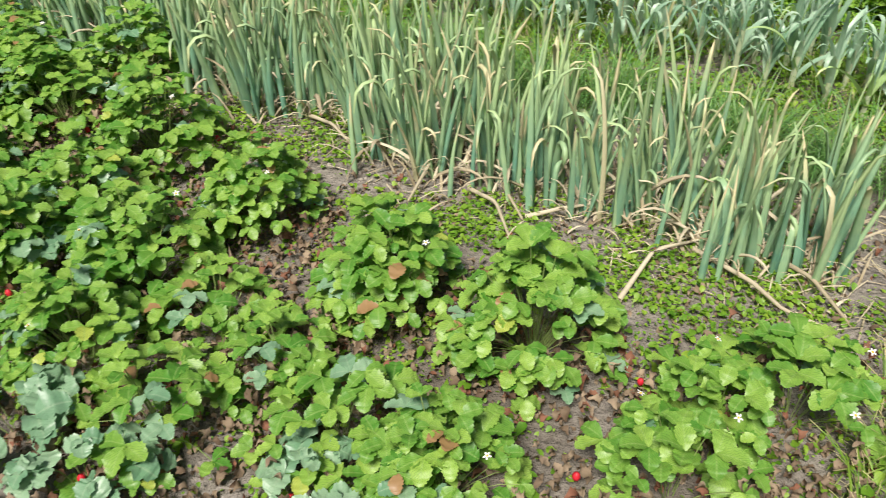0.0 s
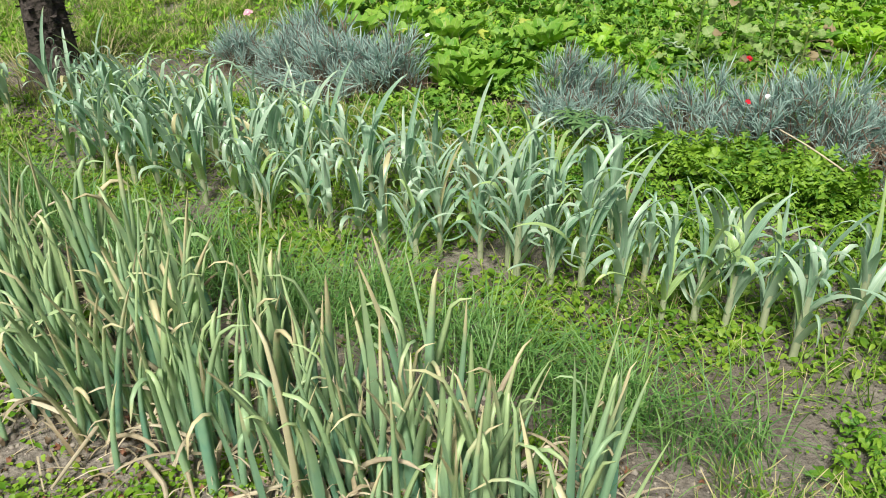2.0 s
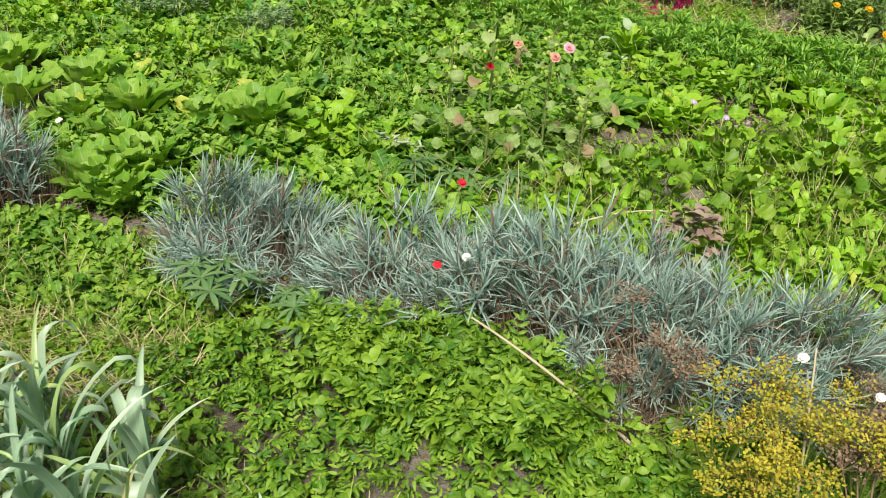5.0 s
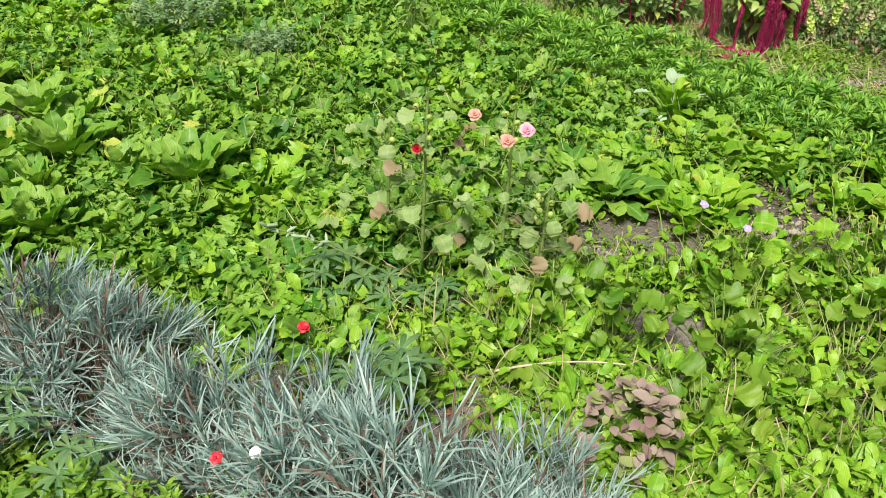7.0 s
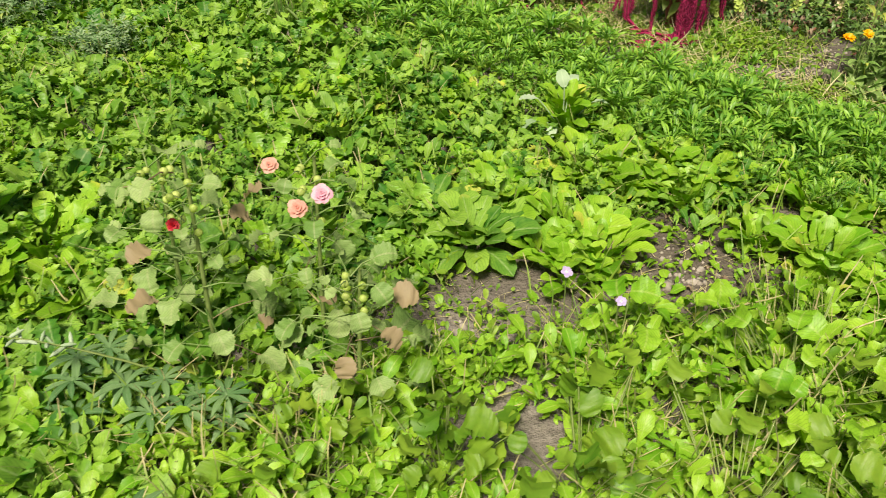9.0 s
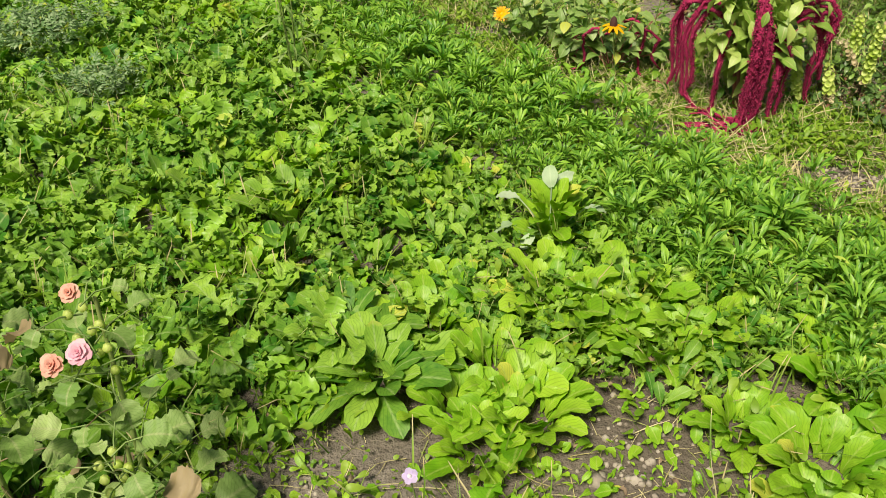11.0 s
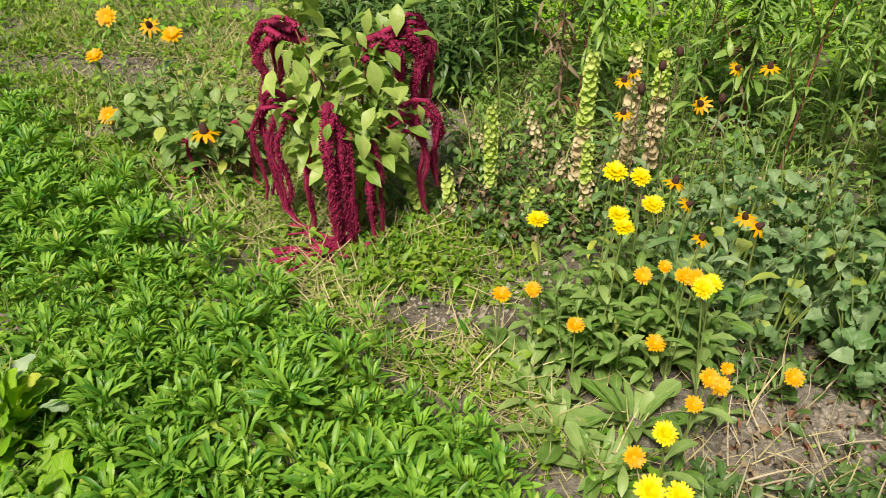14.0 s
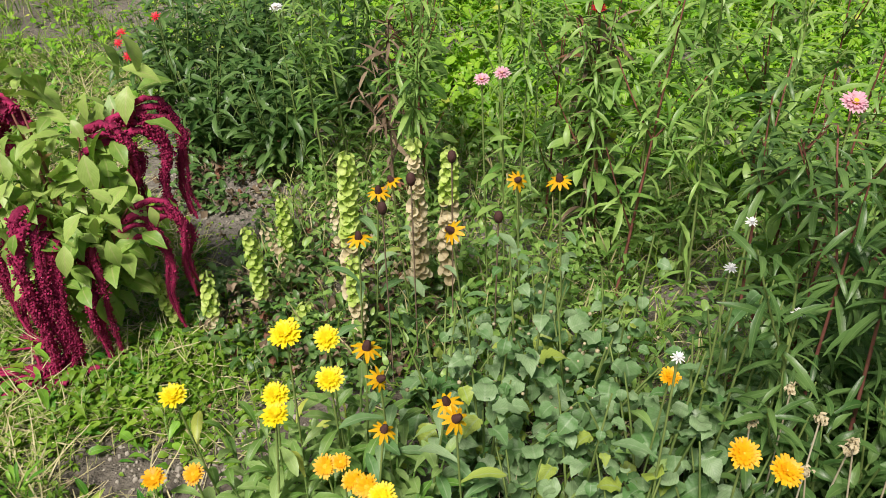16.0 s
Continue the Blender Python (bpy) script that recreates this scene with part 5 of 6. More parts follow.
# ---- bells of Ireland ----
CUP = tpl_of([[(math.cos(q) * r, math.sin(q) * r, z) for q in np.linspace(0, 6.2832, 9)] for r, z in ((0.1, 0.0), (0.55, 0.25), (0.85, 0.6), (1.15, 0.75))],
             [[(q, s) for q in np.linspace(0, 1, 9)] for s in (0, 0.3, 0.7, 1)])


def bells(x, y, h, dry_share, lean=0.0, az=0.0):
    ob = thing("bells_of_ireland", (x, y, height(x, y)), "bells of Ireland spike with stacked papery green calyxes" if dry_share < 0.6 else "bells of Ireland spike dried to straw colour", "bells of Ireland", "bells of Ireland")
    top = np.array([math.cos(az) * lean, math.sin(az) * lean, h])
    line = np.array(arc((0, 0, 0), top, 0.0, 8))
    part("stem", Geo().add(tube_tpl(line, 0.004, 5), [np.eye(4)]), M_STEM, ob)
    n = int(max(4, h * 0.75 / 0.016))
    for i in range(n):
        s = 0.3 + 0.7 * i / n
        c = top * s
        is_dry = s < 0.3 + 0.7 * dry_share + rnd(-0.08, 0.08)
        for k in range(5):
            if s < 0.3 + 0.7 * dry_share and rnd(0, 1) < 0.2:
                continue
            a = k * 1.257 + i * 0.5 + rnd(-0.2, 0.2)
            m = mat_of(c + np.array([math.cos(a) * 0.012, math.sin(a) * 0.012, 0]), a - 1.57, -0.9 + rnd(-0.5, 0.5), (0.0115 if is_dry else 0.0125) * (1.0 if h > 0.4 else 0.75) * (1.15 - 0.5 * (i / n) ** 3) * rnd(0.7, 1.25))
            part("calyx", Geo().add(CUP, [m]), M_DRYBELL if is_dry else M_BELL, ob, "straw-coloured dried calyx" if is_dry else "")


for i, (x, y, z) in enumerate(BELLS):
    bells(x, y, z, (0.35, 0.95, 0.6, 0.1, 0.3, 0.0, 0.2, 0.3, 0.1)[i], (0.03, 0.02, 0.03, 0.03, 0.02, 0.03, 0.10, 0.10, 0.05)[i], rnd(0, 6.28))
for x, y, h, d in ((5.05, 7.55, 0.25, 1.0), (5.15, 7.62, 0.3, 1.0), (5.3, 7.6, 0.34, 1.0), (5.12, 7.42, 0.2, 1.0)):
    bells(x, y, h * 0.8, d, rnd(0.08, 0.22), rnd(0, 6.28))


# ---- grey-green bushy plants ----
def leafy_bush(name, x, y, h, r, n, shapes, size, mat, label, category, group="", stems=9, smat=None, droop=(-0.8, 0.4)):
    ob = thing(name, (x, y, height(x, y)), label, category, group)
    st, g = Geo(), Geo()
    per = n // stems
    for i in range(stems):
        a, q = i * 2.4 + rnd(-0.3, 0.3), math.sqrt((i + 0.5) / stems)
        top = np.array([math.cos(a) * r * q, math.sin(a) * r * q, h * (1 - 0.3 * q * q) * rnd(0.8, 1.1)])
        line = np.array(arc((top[0] * 0.2, top[1] * 0.2, 0), top, 0.02, 6))
        st.add(tube_tpl(line, np.linspace(0.004, 0.002, 6), 5), [np.eye(4)])
        s = np.sort(rng.uniform(0.12, 1.0, per))
        az = np.arange(per) * 2.4 + rnd(0, 6)
        c = np.stack([np.interp(s * 5, np.arange(6), line[:, k]) for k in range(3)], 1)
        off = rng.uniform(0.01, 0.05, per)
        p = c + np.stack([-np.sin(az) * off, np.cos(az) * off, np.zeros(per)], 1)
        geo_leaves(g, shapes, p, az, rng.uniform(*droop, per), rng.uniform(size[0], size[1], per) * (1.15 - 0.45 * s))
    part("branching", st, smat or M_STEM, ob)
    part("leaves", g, mat, ob)
    return ob


GREY = "sprawling bush with grey-green heart-shaped leaves"
for x, y, h, r, n in ((5.62, 6.88, 0.36, 0.20, 130), (5.82, 7.0, 0.42, 0.22, 150), (5.98, 6.82, 0.46, 0.24, 170), (5.75, 7.25, 0.36, 0.2, 110), (5.5, 7.08, 0.34, 0.15, 80), (5.7, 6.72, 0.26, 0.14, 60), (5.9, 6.62, 0.34, 0.18, 110), (6.08, 6.66, 0.38, 0.18, 110)):
    leafy_bush("grey_leaf_bush", x, y, h, r, int(n * 0.6), HEART, (0.035, 0.095), M_GREY, GREY, "bush", "grey-green bushes", 9, None, (-1.35, 0.3))


for x, y, h in ((5.7, 7.05, 0.56), (5.92, 7.12, 0.6), (6.08, 6.85, 0.62), (5.62, 6.9, 0.5), (5.82, 6.78, 0.52)):
    leafy_bush("grey_leaf_sprig", x, y, h, 0.10, 42, HEART, (0.03, 0.06), M_GREY, "upright sprig with small grey-green leaves", "bush", "grey-green bushes", 3, None, (-1.1, 0.4))


# ---- tall strawflower stems ----
def tall_stem_maker(seed, h=1.0, mat=M_ASTER, label="tall upright flowering plant with narrow dark green leaves", shapes=THIN):
    def make():
        ob = thing("tall_flower_stem", (0, 0, 0), label, "tall plant", "tall border plants")
        st, g = Geo(), Geo()
        top = np.array([rnd(-0.08, 0.08), rnd(-0.08, 0.08), h * rnd(0.85, 1.1)])
        lines = [np.array(arc((0, 0, 0), top, 0, 8))]
        for i in range(3):
            b = lines[0][int(rng.integers(2, 6))]
            a = rnd(0, 6.28)
            lines.append(np.array(arc(b, b + np.array([math.cos(a) * 0.12, math.sin(a) * 0.12, rnd(0.15, 0.3)]), -0.01, 6)))
        for li, line in enumerate(lines):
            st.add(tube_tpl(line, np.linspace(0.0062 if li == 0 else 0.003, 0.002, len(line)), 5), [np.eye(4)])
            k = 54 if li == 0 else 20
            s = np.sort(rng.uniform(0.05, 1.0, k))
            c = np.stack([np.interp(s * (len(line) - 1), np.arange(len(line)), line[:, j]) for j in range(3)], 1)
            az = np.arange(k) * 2.4
            geo_leaves(g, shapes, c, az, rng.uniform(-0.7, 0.9, k), rng.uniform(0.07, 0.14, k) * (1.1 - 0.35 * s))
        part("branching", st, M_DRYSTEM if mat == M_DEAD else M_REDSTEM if seed % 3 == 0 else M_STEM, ob)
        part("leaves", g, mat, ob)
        return ob
    return make


TALLS = apart_spots([(4.9, 7.95), (5.6, 7.75), (6.3, 7.35), (6.5, 6.9), (7.3, 6.9), (7.3, 8.0), (6.2, 8.5), (4.9, 8.6)], 0.205, (), 700)
place_copies([tall_stem_maker(i) for i in range(6)], TALLS, 0.75, 1.05)
# Darker leaves here also stand in for shade at the right of the border.
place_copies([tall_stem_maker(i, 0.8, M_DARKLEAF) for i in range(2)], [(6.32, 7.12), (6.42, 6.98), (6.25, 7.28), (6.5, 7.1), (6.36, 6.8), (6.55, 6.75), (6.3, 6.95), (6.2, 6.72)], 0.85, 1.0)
place_copies([tall_stem_maker(9, 0.75, M_DEAD, "tall stem withered to brown with shrivelled leaves")], apart_spots([(4.95, 7.95), (5.6, 7.7), (6.3, 7.3), (6.5, 6.9), (7.2, 7.0), (6.8, 8.0), (5.0, 8.4)], 0.55, (), 300), 0.75, 1.0)
place_copies([tall_stem_maker(12, 0.9, M_ASTER, "tall leafy stem with broad lance-shaped green leaves", NARROW)], apart_spots([(4.95, 7.95), (5.6, 7.7), (6.3, 7.3), (6.5, 6.9), (7.2, 7.0), (6.8, 8.0), (5.0, 8.4)], 0.45, (), 300), 0.9, 1.15)
daisy("strawflower", (6.32, 7.18, 0.85), (6.36, 7.2), 0.029, (M_PINK, M_DISC), "pale pink strawflower with a golden centre", "strawflower", "strawflowers", 24, 3, tilt=0.5, mid=0.5, leaves=5, lmat=M_ASTER)
for x, y, z, mat in ((5.61, 7.54, 0.75, M_PINK), (5.56, 7.52, 0.74, M_PINK), (5.87, 7.94, 0.8, M_RED), (4.84, 8.2, 0.7, M_WHITE), (6.45, 7.25, 0.8, M_WHITE)):
    daisy("strawflower", (x, y, z), (x + 0.03, y + 0.05), 0.022, (mat, M_DISC), "small papery strawflower on a tall stem", "strawflower", "strawflowers", 16, 3, tilt=0.4, mid=0.4, leaves=5, lmat=M_ASTER)
for x, y, z in ((5.93, 6.63, 0.63), (6.05, 6.85, 0.66), (6.1, 6.95, 0.7), (6.16, 6.78, 0.62)):
    daisy("white_flower", (x, y, z), (x + 0.02, y + 0.04), 0.013, (M_WHITE, M_WHITE), "cluster of tiny white flowers on a stem", "flower", "white flowers", 9, 3, tilt=0.3, leaves=3, lmat=M_GREY)

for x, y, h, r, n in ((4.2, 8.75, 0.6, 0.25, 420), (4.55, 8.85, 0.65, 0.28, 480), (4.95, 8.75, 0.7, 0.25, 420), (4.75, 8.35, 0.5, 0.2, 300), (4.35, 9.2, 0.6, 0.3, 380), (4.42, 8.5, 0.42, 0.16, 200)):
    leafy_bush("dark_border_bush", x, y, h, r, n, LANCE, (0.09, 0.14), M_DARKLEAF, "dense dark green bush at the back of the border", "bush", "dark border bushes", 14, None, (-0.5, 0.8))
for x, y, z in ((4.13, 8.49, 0.5), (4.21, 8.35, 0.46), (4.3, 8.45, 0.58), (4.05, 8.6, 0.42)):
    daisy("red_flower", (x, y, z), (x + 0.03, y + 0.1), 0.022, (M_RED, M_RED), "small red flower by the dark bush", "flower", "red border flowers", 8, 2, tilt=0.7, leaves=0)


# Dark bushes low on the right; their leaf colour also holds the shade there.
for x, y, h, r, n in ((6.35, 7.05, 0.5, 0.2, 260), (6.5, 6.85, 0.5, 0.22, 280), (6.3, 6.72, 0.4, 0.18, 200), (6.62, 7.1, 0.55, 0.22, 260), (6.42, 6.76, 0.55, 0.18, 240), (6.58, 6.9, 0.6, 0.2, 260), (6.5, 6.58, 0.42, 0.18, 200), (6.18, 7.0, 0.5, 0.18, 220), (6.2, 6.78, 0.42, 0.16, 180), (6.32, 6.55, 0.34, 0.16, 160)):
    leafy_bush("dark_leaf_bush", x, y, h, r, n, NARROW, (0.06, 0.11), M_DARKLEAF, "dark green leafy bush with shade in its leaf colour", "bush", "dark leafy bushes", 12, None, (-0.8, 0.6))
for x, y, h, r, n in ((3.85, 7.72, 0.36, 0.2, 150), (3.62, 7.88, 0.36, 0.18, 110), (4.12, 7.75, 0.3, 0.16, 90)):
    leafy_bush("leafy_daisy_plant", x, y, h, r, n, OVATE, (0.05, 0.09), M_CALLEAF, "leafy plant under the golden daisies", "leafy plant", "leafy daisy plants", 9)
leafy_bush("willowy_sapling", 2.62, 7.35, 0.6, 0.1, 60, THIN, (0.07, 0.12), M_CALLEAF, "slender sapling with narrow grey-green leaves", "sapling", "", 3)


def dry_head(x, y, z):
    ob = thing("dry_seed_head", (x, y, height(x, y)), "fluffy brown seed head on a dry stalk", "seed head", "dry seed heads")
    dx, dy = rnd(-0.05, 0.05), rnd(-0.1, 0.02)
    part("stalk", Geo().add(tube_tpl(arc((dx, dy, 0), (0, 0, z), 0.01, 6), 0.0018, 5), [np.eye(4)]), M_DRYONION, ob)
    k = 26
    g = geo_leaves(Geo(), CRISP, np.array([(0, 0, z)]) + rng.normal(0, 0.004, (k, 3)), rng.uniform(0, 6.28, k), rng.uniform(-0.3, 1.4, k), rng.uniform(0.008, 0.017, k))
    part("head", g, M_DRYBELL, ob)


HEADS = [(6.09, 6.68, 0.45), (6.19, 6.65, 0.5), (6.23, 6.60, 0.5), (6.16, 6.58, 0.45), (6.26, 6.66, 0.42), (6.16, 6.72, 0.5), (6.30, 6.60, 0.5), (6.29, 6.54, 0.4)]
for q in HEADS:
    dry_head(*q)


# ---- old stump ----
def stump():
    x, y = -0.87, 5.54
    ob = thing("tree_stump_trunk", (x, y, height(x, y)), "dark gnarled tree trunk with flaking bark", "tree trunk")
    rows, uv = [], []
    for i in range(15):
        z = 1.15 * i / 14
        rr = 0.10 + 0.09 * math.exp(-z * 9)
        ring = []
        for k in range(25):
            q = 6.2832 * (k % 24) / 24
            f = 1 + 0.22 * noise.noise((math.cos(q) * 2, math.sin(q) * 2, z * 2.2)) + 0.16 * math.sin(q * 5 + z * 4) * noise.noise((math.cos(q) * 3, z * 1.5, 4.0)) + 0.22 * noise.noise((math.cos(q) * 6, math.sin(q) * 6, z * 3))
            ring.append((math.cos(q) * rr * f + 0.05 * z, math.sin(q) * rr * f, z - 0.02))
        rows.append(ring)
        uv.append([(k / 24, i / 14) for k in range(25)])
    part("trunk", Geo().add(tpl_of(rows, uv), [np.eye(4)]), M_BARK, ob)
    for a, z, l in ((0.6, 0.7, 0.5), (2.8, 0.85, 0.5), (4.4, 1.0, 0.45)):
        part("limb", Geo().add(tube_tpl(arc((0.04, 0, z), (math.cos(a) * l, math.sin(a) * l, z + 0.6), -0.04, 7), np.linspace(0.055, 0.02, 7), 9), [np.eye(4)]), M_BARK, ob)
    flakes = Geo()
    k = 280
    a, z = rng.uniform(0, 6.28, k), rng.uniform(0.05, 1.0, k)
    rr = 0.10 + 0.09 * np.exp(-z * 9)
    geo_leaves(flakes, CRISP, np.stack([np.cos(a) * rr + 0.05 * z, np.sin(a) * rr, z], 1), a + 1.57, rng.uniform(-1.6, -0.9, k), rng.uniform(0.05, 0.13, k))
    part("loose_bark", flakes, M_BARK, ob, "peeling flakes of dark bark")
    g = Geo()
    for i in range(160):
        a = rnd(0, 6.28)
        t = blade_tpl(rnd(0.15, 0.35), rnd(0.002, 0.004), rnd(0.2, 0.9), rnd(0.3, 1.6), 6)
        g.add(t, [mat_of((math.cos(a) * rnd(0.18, 0.3), math.sin(a) * rnd(0.18, 0.3), 0), a - 1.57 + rnd(-1, 1), 0, 1)])
    part("dry_grass", g, M_HAY, ob, "straw-coloured dry grass at the foot")


stump()


def stone(x, y, sx, sy, sz):
    rows, uv = [], []
    for i in range(9):
        th = math.pi * i / 8
        ring = []
        for k in range(13):
            q = 6.2832 * (k % 12) / 12
            d = Vector((math.sin(th) * math.cos(q), math.sin(th) * math.sin(q), math.cos(th)))
            f = 1 + 0.25 * noise.noise(d * 1.6 + Vector((x, y, 0)))
            ring.append((d.x * sx * f, d.y * sy * f, d.z * sz * f + sz * 0.6))
        rows.append(ring)
        uv.append([(k / 12, i / 8) for k in range(13)])
    ob = new("pale_stone", Geo().add(tpl_of(rows, uv), [np.eye(4)]).mesh("pale_stone", M_STONE))
    ob.location = (x, y, height(x, y))
    tagged(ob, "pale weathered stone lying in the grass", "stone", "pale stones")


for q in ((-0.95, 7.35, 0.16, 0.10, 0.06), (-0.62, 7.5, 0.2, 0.1, 0.05), (-0.75, 7.2, 0.1, 0.08, 0.05), (-0.4, 7.55, 0.1, 0.07, 0.04)):
    stone(*q)


# ---- ground cover ----
def cover(name, poly, count, shapes, size, tilt, mat, label, lift=(0.0, 0.03), gaps=BARE, clump=0.35, scale=3.0, category="ground cover", per=1, spread=0.03):
    c = spots(poly, max(1, count // per), gaps, clump, scale)
    p = np.repeat(c, per, 0) + rng.normal(0, spread, (len(c) * per, 2)) * (per > 1)
    k = len(p)
    z = ground_z(p) + rng.uniform(*lift, k)
    g = geo_leaves(Geo(), shapes, np.column_stack([p, z]), rng.uniform(0, 6.2832, k), rng.uniform(*tilt, k), rng.uniform(*size, k))
    return stuff(name, g, mat, label, category)


GARDEN = [(-2.6, 4.9), (-1.2, 1.5), (0.2, 1.0), (1.9, 1.3), (3.3, 2.7), (4.7, 4.2), (6.7, 5.9), (7.3, 7.5), (6.2, 9.4), (2.0, 10.0), (-1.6, 7.5)]
BL = [blade_tpl(0.1, 0.0014, l, b, 4, 0.3) for l, b in ((0.3, 1.0), (0.8, 1.2), (0.1, 1.8))]
HAYB = [blade_tpl(0.1, w, l, b, 6, 0.3, k, 0.5, tw) for w, l, b, k, tw in ((0.0008, 0.3, 1.4, 0.0, 1.0), (0.0011, 0.1, -1.6, 0.9, -1.0), (0.0007, 0.6, 2.2, 0.0, 2.0), (0.0013, 0.0, 0.8, -1.2, 0.5))]
cover("chickweed", GARDEN, 90000, MITE, (0.006, 0.017), (-0.4, 0.7), M_WEED, "low carpet of tiny-leaved chickweed", (0.0, 0.025), clump=0.15)
FOOT = [(-2.3, 4.6), (-1.0, 3.1), (0.9, 1.9), (1.5, 1.4), (2.0, 2.3), (1.3, 2.6), (0.3, 3.1), (-0.8, 3.7)]
cover("chickweed", FOOT, 13000, MITE + SPOON[:1], (0.006, 0.024), (-0.4, 0.9), M_WEED, "chickweed carpet at the foot of the onions", (0.0, 0.03), clump=0.6, scale=3.5)
cover("foot_litter", FOOT, 1500, CRISP, (0.015, 0.04), (-0.6, 0.6), M_DEAD, "brown litter at the foot of the onions", (0.002, 0.015), gaps=(), clump=0.2)
cover("leek_bed_weeds", [(-1.5, 5.6), (-0.6, 4.2), (1.2, 3.0), (2.6, 2.6), (2.6, 3.2), (1.9, 3.6), (1.3, 4.3), (0.2, 5.0), (-0.8, 5.6)], 12000, MITE + SPOON, (0.016, 0.04), (-0.3, 0.9), M_WEED, "mixed weeds between the leeks", (0.0, 0.04), clump=0.3)
cover("leek_bed_grass", [(-1.5, 5.6), (-0.6, 4.0), (1.2, 2.8), (2.9, 2.4), (2.7, 3.2), (1.9, 3.6), (1.3, 4.5), (0.2, 5.0), (-0.8, 5.6)], 7000, BL, (0.5, 1.4), (-0.8, 0.3), M_GRASS, "thin grass between the leeks", (0.0, 0.01), clump=0.2)
ELDER = [(1.25, 4.3), (1.7, 4.45), (2.3, 4.12), (2.75, 3.7), (3.1, 3.1), (2.9, 2.4), (2.4, 2.5), (2.5, 3.1), (1.9, 3.5)]
cover("ground_elder", ELDER, 2500, TREFOIL[:2] + PINNATE, (0.035, 0.085), (-0.2, 0.9), M_ELDER, "carpet of bright green ground elder leaves", (0.0, 0.07), clump=0.2)
cover("ground_elder", [(2.0, 4.2), (2.45, 4.1), (2.75, 3.75), (2.6, 3.55), (2.1, 3.8)], 1300, TREFOIL[:2] + PINNATE, (0.04, 0.10), (-0.1, 1.2), M_ELDER, "lush ground elder at the foot of the pinks", (0.02, 0.14), clump=0)
cover("ground_elder", [(1.25, 1.6), (1.5, 1.9), (1.65, 2.5), (2.2, 2.6), (2.6, 2.2), (2.4, 1.2), (1.6, 0.8)], 1600, TREFOIL[:2] + PINNATE, (0.03, 0.085), (-0.1, 0.8), M_ELDER, "carpet of bright green ground elder leaves", (0.0, 0.06), clump=0.3)
WEEDY = [(0.6, 7.2), (0.9, 5.7), (1.5, 4.95), (2.3, 4.5), (2.6, 4.45), (3.3, 4.2), (3.6, 3.6), (5.4, 4.4), (5.0, 5.9), (3.4, 6.9), (2.6, 8.0), (1.0, 9.2), (-1.5, 9.2), (-1.2, 7.0)]
cover("low_weeds", WEEDY, 10000, SPOON, (0.02, 0.06), (0.0, 1.4), M_WEED, "mixed low green weeds", (0.0, 0.08), clump=0.25, per=4)
cover("low_weeds", [(0.0, 7.0), (0.9, 6.0), (1.9, 5.2), (3.3, 5.6), (3.4, 6.8), (2.6, 8.0), (1.0, 9.2), (-1.5, 9.2)], 5000, LOBED, (0.03, 0.10), (0.3, 1.5), M_SALAD, "crowded seedling greens", (0.0, 0.07), clump=0.1, per=5)
NEAR = [(2.2, 4.9), (2.6, 4.5), (3.2, 4.25), (3.5, 3.6), (5.2, 4.6), (5.0, 5.4), (4.2, 5.3), (3.2, 5.1)]
cover("sprawling_weeds", NEAR, 4200, SPOON + SPADE + TREFOIL[:2], (0.03, 0.095), (0.0, 1.2), M_BRIGHT, "yellow-green sprawling weeds", (0.0, 0.08), clump=0.25)
cover("weed_grass", NEAR, 5000, BL, (0.7, 1.7), (-0.8, 0.4), M_GRASS, "grass growing through the weeds", (0.0, 0.01), clump=0.25)
cover("weed_grass", WEEDY, 6000, BL, (0.7, 1.8), (-0.8, 0.4), M_GRASS, "grass growing through the greens", (0.0, 0.02), clump=0.4)
PATHP = [(2.3, 9.5), (2.9, 8.2), (3.6, 7.6), (4.2, 7.0), (4.8, 6.5), (5.2, 6.0), (5.3, 5.3), (5.5, 6.1), (5.0, 6.6), (4.9, 7.2), (4.6, 7.8), (4.1, 8.3), (3.9, 9.5)]
cover("path_grass", PATHP, 3800, BL, (0.35, 1.1), (-0.8, 0.3), M_GRASS, "trodden grass on the garden path", (0, 0.005), clump=0.5, scale=4)
cover("path_weeds", PATHP, 2200, SPOON + PINNATE, (0.03, 0.08), (0.0, 1.0), M_WEED, "leafy weeds along the path", (0, 0.02), clump=0.5, per=4)
cover("cut_hay", PATHP, 15000, HAYB, (0.5, 1.6), (-1.5, -0.9), M_HAY, "dry cut grass lying on the path", (0.004, 0.02), clump=0.2)
cover("path_clover", PATHP, 15000, MITE, (0.009, 0.026), (-0.4, 0.7), M_WEED, "clover and seedlings on the path", (0.0, 0.03), clump=0.3)
FARW = [(0.8, 9.6), (1.0, 8.4), (2.0, 7.9), (2.7, 7.9), (3.3, 7.5), (3.7, 7.3), (3.9, 7.9), (3.3, 8.4), (2.8, 9.4), (1.6, 10.0)]
cover("far_weeds", FARW, 9000, SPOON, (0.02, 0.06), (0.0, 1.2), M_WEED, "low weeds at the end of the bed", (0, 0.05), clump=0.35, per=4)
cover("far_grass", FARW, 7000, BL, (0.5, 1.4), (-0.8, 0.3), M_GRASS, "grass at the end of the bed", (0, 0.01), clump=0.3)
LAWN = [(-3.4, 5.6), (-0.9, 6.0), (-0.2, 6.4), (0.3, 7.5), (0.0, 9.4), (2.2, 9.4), (4.0, 9.3), (5.0, 8.7), (6.2, 8.4), (8.8, 7.5), (8.8, 12.3), (-3.4, 12.3)]
